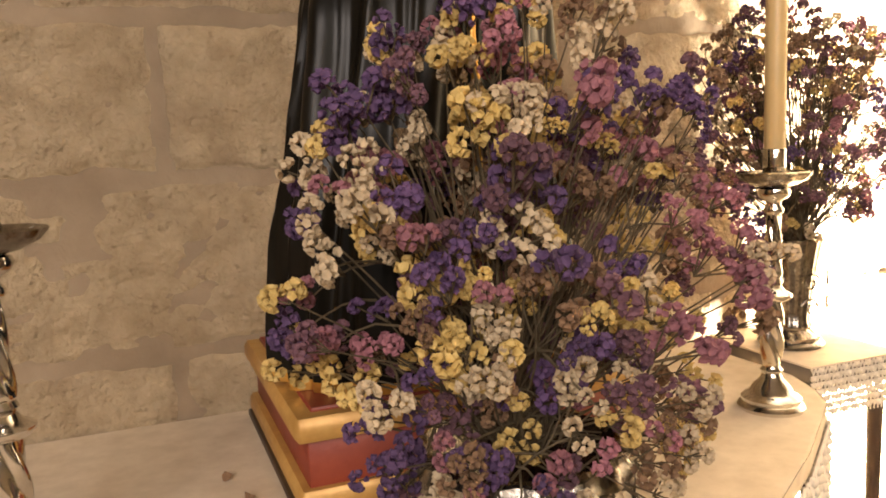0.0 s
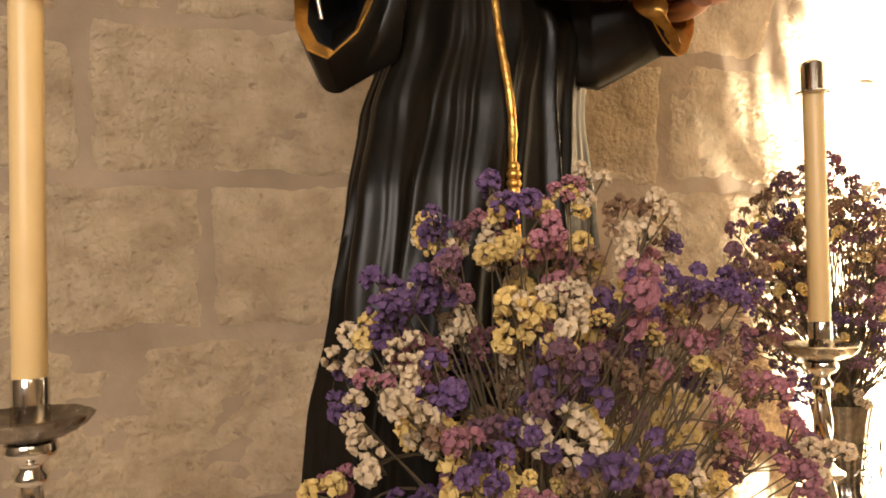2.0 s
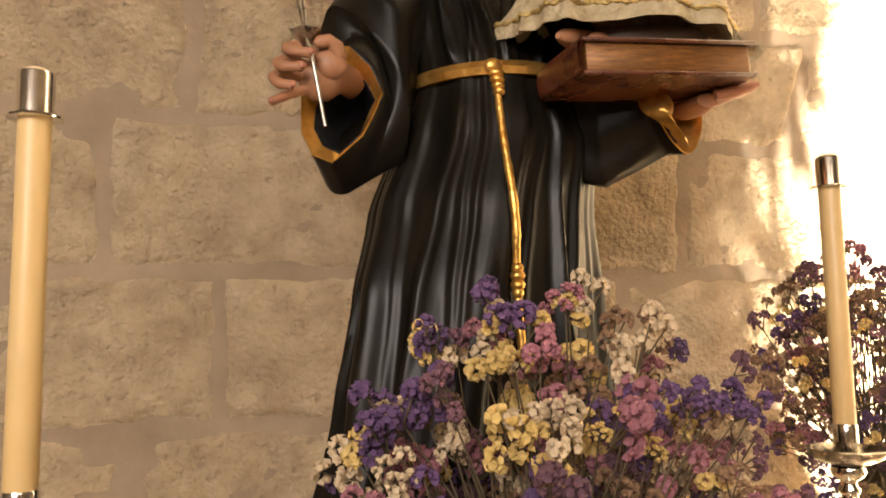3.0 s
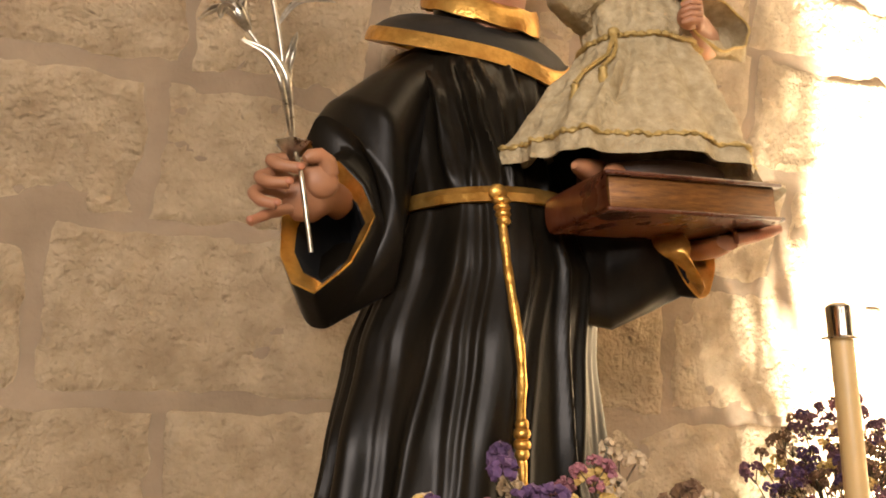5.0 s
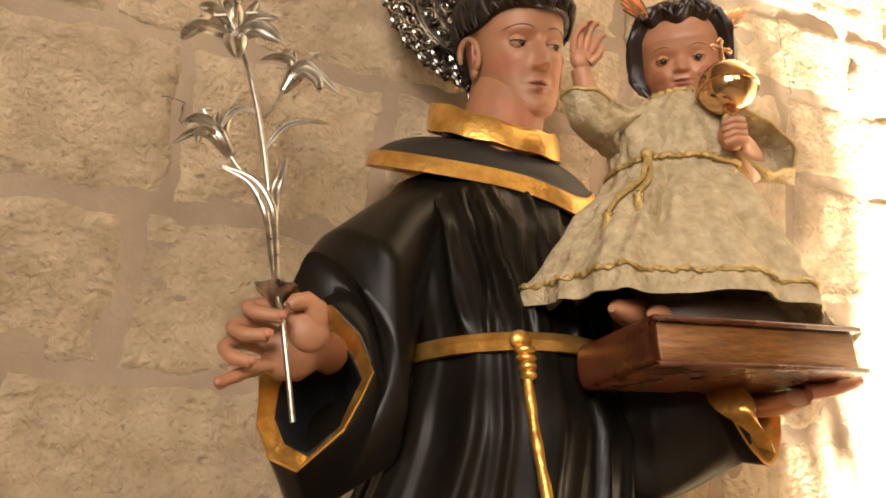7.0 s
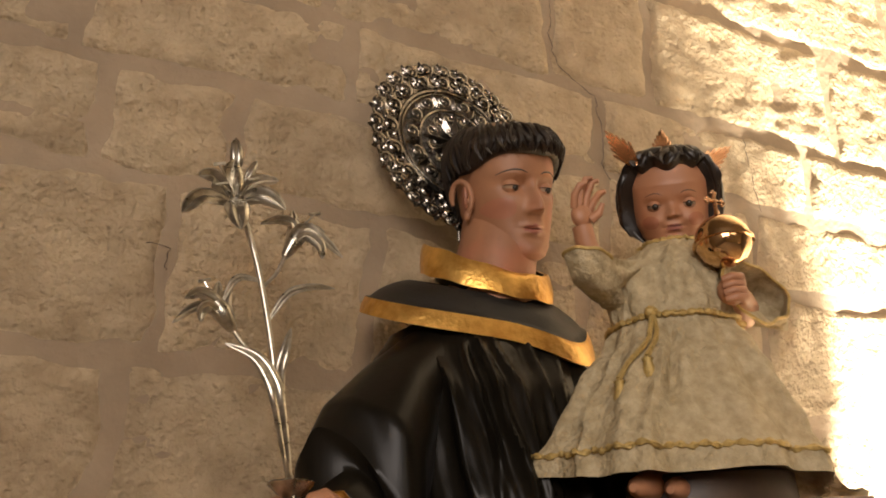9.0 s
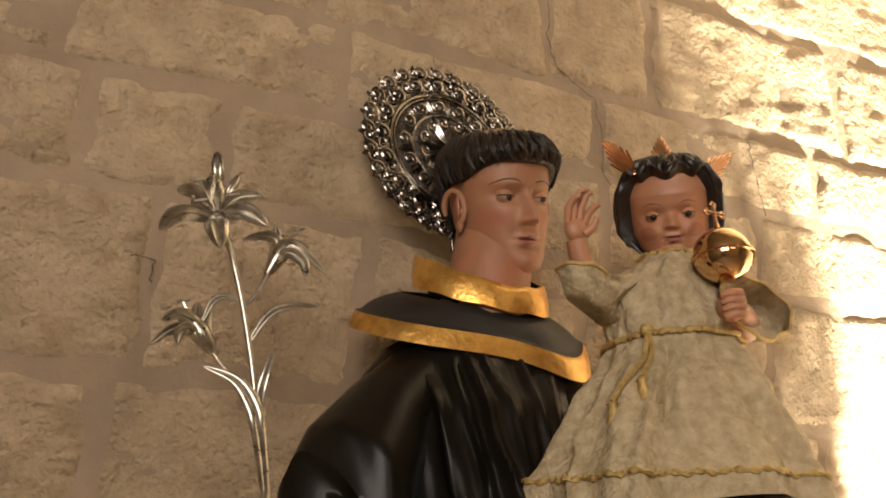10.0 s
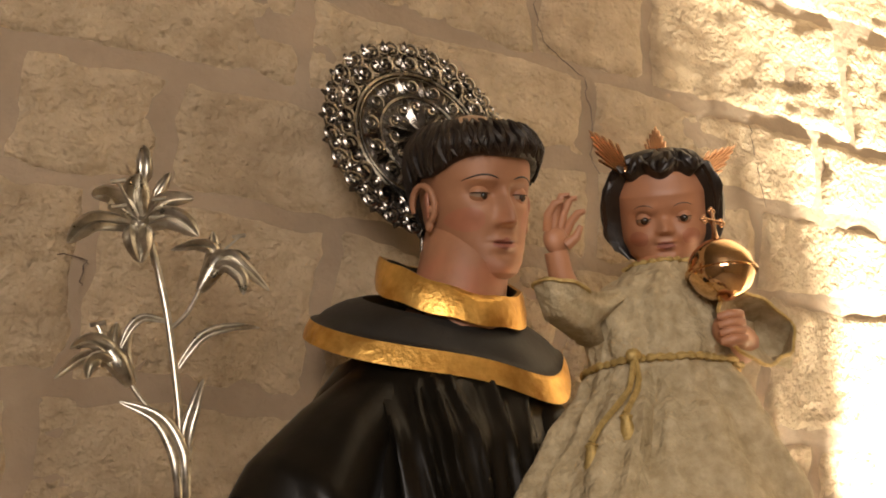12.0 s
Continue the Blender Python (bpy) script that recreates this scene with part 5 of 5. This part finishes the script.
def bouquet(label, mouth, centre, radii, count, pick, keep, sizes=(0.85, 1.2), fixed=()):
    root = thing("dried_flowers", label, "dried flowers", group="altar bouquets")
    stems = Shape()
    spots = [(Vector(p), c, k) for p, c, k in fixed]
    tries = 0
    while len(spots) < count and tries < 20000:
        tries += 1
        d = Vector((FR.gauss(0, 1), FR.gauss(0, 1), FR.gauss(0.1, 1))).normalized()
        if d.z < 0:
            wide = math.sqrt(1 - d.z ** 4) / math.hypot(d.x, d.y)
            d.x, d.y = d.x * wide, d.y * wide
        q = FR.uniform(0.62, 1.0) if FR.random() < 0.74 else FR.uniform(0.3, 0.62)
        q *= 1 + 0.10 * rnd(d.x * 3 + centre[0] * 9, d.y * 3, d.z * 3)
        p = Vector((centre[0] + radii[0] * q * d.x, centre[1] + radii[1] * q * d.y, centre[2] + radii[2] * q * d.z))
        if not keep(p) or any((p - o[0]).length < 0.019 for o in spots):
            continue
        spots.append((p, pick(p), FR.uniform(*sizes)))
    m = Vector(mouth)
    forks = []
    for p, colour, k in spots:
        d = (p - m)
        face = (d.normalized() + Vector((FR.uniform(-0.3, 0.3), FR.uniform(-0.5, 0.1), FR.uniform(-0.1, 0.4)))).normalized()
        ob = new("flower_head", FR.choice(CLUSTERS[colour]))
        ob.parent = root
        ob.matrix_basis = Matrix.LocRotScale(p, face.to_track_quat("Z", "Y") @ Euler((0, 0, FR.uniform(0, 6))).to_quaternion(), (k, k, k * FR.uniform(0.85, 1.25)))
        start = m + Vector((FR.uniform(-0.03, 0.03), FR.uniform(-0.03, 0.03), FR.uniform(-0.03, 0.02)))
        near = [f for f in forks if (f - p).length < 0.12 and (f - m).length < d.length * 0.85]
        if near and FR.random() < 0.55:
            start = FR.choice(near)
        else:
            f = start + (p - start) * FR.uniform(0.45, 0.65)
            forks.append(f)
        stalk(stems, start, p - face * 0.012, 0.0012)
    part("stem_bundle", stems, root, "thin dry brown stems")["kind"] = "stuff"
    return root


def colour_front(p):
    """Yellow and cream gather to one side, violet and plum to the other."""
    x = (p.x - 0.36) / 0.29
    h = (p.z - 1.28) / 0.27
    w = {"yellow": 1.35 - 0.6 * x, "white": 1.1 - 0.4 * x, "pink": 1.2 + 0.4 * h, "purple": 0.75 + 0.4 * abs(h), "plum": 0.9 + 1.2 * max(x, 0), "brown": 0.8 + 1.9 * max(x, 0)}
    return FR.choices(list(w), [max(v, 0.05) for v in w.values()])[0]


def vase_bowl(name, label, x, y, z, prof, mat, ribs, handles, group):
    root = thing(name, label, "vase", group=group, at=(x, y, z))
    s = Shape()
    s.spin(prof, (0, 0, 0), mat, 72, twist=lambda r, a, h: r * (1 + 0.035 * math.sin(ribs * a) * (0.02 < h < prof[-3][1])))
    bowl = part("bowl", s, root)
    top = max(h for r, h in prof)
    wide = max(r for r, h in prof)
    if handles:
        for side in (-1, 1):
            s = Shape()
            pts = [(side * (wide * 0.92 + 0.038 * math.sin(f * math.pi) - 0.012 * f), 0.02 * math.sin(f * 3), top * (0.30 + 0.66 * f)) for f in (k / 12 for k in range(13))]
            s.tube(pts, [0.008 - 0.0025 * math.sin(k / 12 * math.pi) for k in range(13)], mat, 8)
            part("handle", s, root)
    for k in range(ribs // 2):
        a = 4 * math.pi * k / ribs + 0.3
        s = Shape()
        for turn, hand, hh in ((0.4, 1, 0.62), (2.9, -1, 0.40)):
            pts = []
            for q in range(13):
                f = q / 12
                b = turn + hand * f * 8
                rr = 0.020 * (1 - 0.8 * f)
                da = rr * math.cos(b) / wide
                pts.append(((wide + 0.002) * math.cos(a + da), (wide + 0.002) * math.sin(a + da), top * hh + rr * math.sin(b)))
            s.tube(pts, 0.0022, mat, 5)
        part("scrollwork", s, bowl)
    return root


vase_bowl("urn", "chased silver urn with two handles, on the altar cloth", 0.345, 0.655, TABLE,
          [(0.060, 0.0), (0.064, 0.006), (0.050, 0.014), (0.040, 0.022), (0.050, 0.030), (0.095, 0.050), (0.122, 0.080), (0.124, 0.098), (0.114, 0.114), (0.118, 0.120), (0.112, 0.122), (0.102, 0.11), (0.03, 0.06)], SILVER, 16, True, "altar vases")
TOPS = [((0.303, 0.728, 1.559), "purple", 1.15), ((0.323, 0.651, 1.486), "pink", 1.2), ((0.285, 0.68, 1.515), "pink", 1.0), ((0.365, 0.72, 1.535), "pink", 0.9), ((0.225, 0.70, 1.515), "purple", 0.9), ((0.205, 0.66, 1.450), "purple", 1.2), ((0.155, 0.65, 1.420), "purple", 1.1),
        ((0.270, 0.595, 1.424), "yellow", 1.2), ((0.300, 0.58, 1.405), "yellow", 1.1), ((0.124, 0.60, 1.295), "white", 1.2), ((0.155, 0.585, 1.345), "white", 1.1), ((0.225, 0.603, 1.262), "yellow", 1.25), ((0.327, 0.525, 1.281), "purple", 1.4), ((0.527, 0.701, 1.492), "purple", 1.1),
        ((0.603, 0.666, 1.420), "purple", 0.9), ((0.255, 0.56, 1.190), "yellow", 1.2), ((0.105, 0.61, 1.345), "white", 1.0)]
for k in range(44):
    a = mix(-2.9, -0.15, (k + 0.5) / 44) + FR.uniform(-0.05, 0.05)
    q = FR.uniform(0.145, 0.20)
    p = Vector((0.345 + q * 1.15 * math.cos(a), 0.655 + q * 0.95 * math.sin(a), FR.uniform(0.995, 1.15)))
    TOPS.append((tuple(p), FR.choice(["yellow", "white", "pink", "white", "plum", "brown", "purple"]), FR.uniform(0.8, 1.1)))
bouquet("bunch of dried statice in yellow, cream, mauve and violet", (0.345, 0.665, 1.07), (0.382, 0.665, 1.270), (0.302, 0.165, 0.290), 298, colour_front,
        lambda p: 1.01 < p.z and p.y < 0.80 and (p.z > 1.10 or (p.y < 0.64 and math.hypot(p.x - 0.345, p.y - 0.655) > 0.135) or math.hypot(p.x - 0.345, p.y - 0.655) > 0.17) and not (p.x > 0.12 and p.z < 1.12 and p.y > 0.77), (0.68, 1.30), TOPS)

# ---- the small stand with the second vase ----
stand = thing("side_stand", "small stand behind the altar end, carrying a silver vase", "stand")
s = Shape()
s.box((1.14, 0.985, 0.90), (1.340, 1.255, 0.925), PLASTER, 0.004)
part("apron", s, stand)
for x in (1.155, 1.325):
    for y in (1.0, 1.24):
        s = Shape()
        s.tube([(x, y, 0.0), (x, y, 0.3), (x, y, 0.6), (x, y, 0.87)], [0.010, 0.012, 0.014, 0.016], DARK_WOOD, 10)
        part("leg", s, stand)
s = Shape()
s.box((1.12, 0.97, 0.925), (1.352, 1.262, 0.955), PLASTER, 0.006)
part("top", s, stand)
mat_cloth = thing("lace_mat", "small cream cloth with a scalloped lace edge on the side stand", "doily")
s = Shape()
s.box((1.116, 0.966, 0.956), (1.356, 1.262, 0.960), LINEN, 0.001)
part("cloth_top", s, mat_cloth)
s = Shape()
edge = [(1.356, mix(1.262, 0.966, k / 24)) for k in range(24)] + [(mix(1.356, 1.116, k / 24), 0.966) for k in range(25)]
for k in range(len(edge) - 1):
    (x0, y0), (x1, y1) = edge[k], edge[k + 1]
    for q in range(7):
        z = 0.956 - 0.014 * q
        s.tube([(x0, y0, z), ((x0 + x1) / 2, (y0 + y1) / 2, z - 0.010), (x1, y1, z)], 0.0022, LACE, 4)
        s.tube([((x0 + x1) / 2, (y0 + y1) / 2, z - 0.010), ((x0 + x1) / 2, (y0 + y1) / 2, z - 0.018)], 0.0018, LACE, 4)
        if (k + q) % 3 == 0:
            s.ball(((x0 + x1) / 2, (y0 + y1) / 2, z - 0.006), (0.0062, 0.0062, 0.0062), LACE, n=6, m=4)
part("lace_edge", s, mat_cloth, "openwork lace edge")
vase_bowl("vase", "tall fluted silver vase with dried flowers on the lace mat", 1.215, 1.115, 0.960,
          [(0.062, 0.0), (0.066, 0.006), (0.062, 0.012), (0.055, 0.014), (0.056, 0.022), (0.044, 0.030), (0.037, 0.036), (0.040, 0.046), (0.036, 0.052), (0.036, 0.075), (0.042, 0.13), (0.052, 0.20), (0.058, 0.225), (0.054, 0.226), (0.045, 0.20), (0.02, 0.1)], SILVER, 12, False, "altar vases")


def colour_back(p):
    return FR.choices(["yellow", "white", "pink", "purple", "plum", "brown"], [0.7, 0.5, 0.9, 1.0, 1.5, 1.6])[0]


bouquet("faded brown and plum dried statice in a tall vase", (1.215, 1.115, 1.185), (1.215, 1.10, 1.425), (0.248, 0.16, 0.243), 270, colour_back, lambda p: 1.19 < p.z and p.y < 1.265, (0.62, 0.95))

# crumbs of petals fallen on the cloth
for x, y in ((0.045, 0.985), (0.065, 0.90), (0.02, 0.80), (0.72, 0.80), (0.60, 0.72)):
    s = Shape()
    floret(s, Vector((0, 0, 0.001)), Vector((0.5, 0.3, 0.6)).normalized(), 0.012, PETALS["brown"])
    thing("fallen_petal", "withered brown petal lying on the altar cloth", "petal", s, group="fallen petals", at=(x, y, TABLE))

# ---- unseen housing, added to give the floodlight a sharp edge on the wall ----
flood = thing("floodlight", "unseen housing added to cut off the floodlight on the wall", "floodlight")
s = Shape()
s.box((1.610, 0.82, 0.06), (1.620, 1.035, 0.58), DARK_WOOD, 0.001)
part("side_plate", s, flood)
s = Shape()
s.box((1.610, 0.80, 0.06), (1.90, 0.818, 0.57), DARK_WOOD, 0.001)
part("back_plate", s, flood)
s = Shape()
s.box((1.600, 0.80, 0.0), (1.90, 1.06, 0.058), DARK_WOOD, 0.004)
part("pedestal", s, flood)

# ---- the wall's stones ----
COURSES = [(0.02, 0.36), (0.36, 0.70), (0.70, 1.06), (1.06, 1.365), (1.365, 1.63), (1.63, 1.90), (1.90, 2.12), (2.12, 2.35), (2.35, 2.505), (2.505, 2.66), (2.66, 2.93), (2.93, 3.19)]
JOINTS = {2: (0.012, 0.62, 1.18), 3: (-0.42, 0.33, 0.88, 1.42), 4: (-0.52, 0.015, 0.405, 0.79, 1.33), 5: (-0.178, 0.36, 0.935, 1.56), 6: (-0.50, -0.043, 0.42, 0.74, 1.20), 7: (-0.36, -0.003, 0.29, 0.66, 1.07, 1.50), 8: (-0.11, 0.067, 0.42, 0.70, 1.045, 1.44), 9: (-0.158, 0.222, 0.69, 1.20), 10: (-0.3, 0.18, 0.587, 0.812, 1.30), 11: (-0.1, 0.4, 0.95)}
SR = random.Random(5)


def stone(x0, x1, z0, z1, seed):
    s = Shape()
    gap = 0.003
    nx = max(8, int((x1 - x0) / 0.0095))
    nz = max(7, int((z1 - z0) / 0.0095))
    proud = SR.uniform(0.002, 0.006)
    worn = [SR.uniform(0.0, 0.005) for _ in range(4)]
    rows = []
    for i in range(-1, nz + 2):
        row = []
        for j in range(-1, nx + 2):
            fx, fz = min(max(j / nx, 0), 1), min(max(i / nz, 0), 1)
            x = mix(x0 + gap + worn[0], x1 - gap - worn[1] * 0.6, fx)
            z = mix(z0 + gap + worn[2] * 0.6, z1 - gap - worn[3], fz)
            rim = 1 - min(1, min(fx, 1 - fx) * (x1 - x0) / 0.05, min(fz, 1 - fz) * (z1 - z0) / 0.05)
            x += rim * 0.007 * rnd(x * 7 + seed, z * 7, 1) + rim * 0.006 * rnd(x * 30, z * 30, seed)
            z += rim * 0.007 * rnd(x * 7, z * 7 + seed, 7) + rim * 0.006 * rnd(x * 30, z * 30, seed + 4)
            edge = min(fx, 1 - fx, 1) * (x1 - x0)
            edge = min(edge, min(fz, 1 - fz) * (z1 - z0))
            round_off = smooth_step((edge + 0.010 * rnd(x * 14, z * 14, seed + 9) + 0.004 * rnd(x * 50, z * 50, seed)) / 0.018)
            d = -0.004 + (proud + 0.004) * round_off + round_off * (0.006 * rnd(x * 5 + seed, z * 5, 2) + 0.0036 * rnd(x * 16, z * 26, seed) + 0.0026 * rnd(x * 34, z * 46, seed) - 0.0026 * max(0.0, rnd(x * 62, z * 70, seed) - 0.12))
            if i in (-1, nz + 1) or j in (-1, nx + 1):
                d = -0.03
            row.append((x, wall_y(z) - d, z))
        rows.append(row)
    s.loft(rows, STONE, closed=False)
    return s


for k, (z0, z1) in enumerate(COURSES):
    xs = list(JOINTS.get(k, ()))
    if not xs:
        xs = [SR.uniform(-0.1, 0.2)]
    while xs[0] > LEFT + 0.75:
        xs.insert(0, xs[0] - SR.uniform(0.38, 0.62))
    while xs[-1] < RIGHT - 0.75:
        xs.append(xs[-1] + SR.uniform(0.38, 0.62))
    xs = [LEFT] + xs + [RIGHT]
    for n, (a, b) in enumerate(zip(xs, xs[1:])):
        part("stone", stone(a, b, z0, z1, k * 13.7 + n * 3.1), wall)

# cracks that run through the upper stones
for pts in (((0.586, 2.84), (0.592, 2.79), (0.584, 2.75), (0.596, 2.69), (0.640, 2.66), (0.676, 2.645), (0.682, 2.60), (0.693, 2.56), (0.690, 2.52), (0.708, 2.485)),
            ((1.025, 2.64), (1.036, 2.59), (1.045, 2.54), (1.066, 2.49)),
            ((-0.03, 2.262), (0.0, 2.260), (-0.003, 2.24), (-0.002, 2.225))):
    s = Shape()
    fine = []
    for (x0, z0), (x1, z1) in zip(pts, pts[1:]):
        for k in range(5):
            x, z = mix(x0, x1, k / 5), mix(z0, z1, k / 5)
            fine.append((x + 0.008 * rnd(x * 90, z * 90, 2), wall_y(z) - 0.0055, z + 0.006 * rnd(x * 90, z * 90, 8)))
    s.tube(fine, [0.0006 + 0.0007 * rnd(k * 0.7, 4) for k in range(len(fine))], DARK_WOOD, 5)
    part("crack", s, wall)
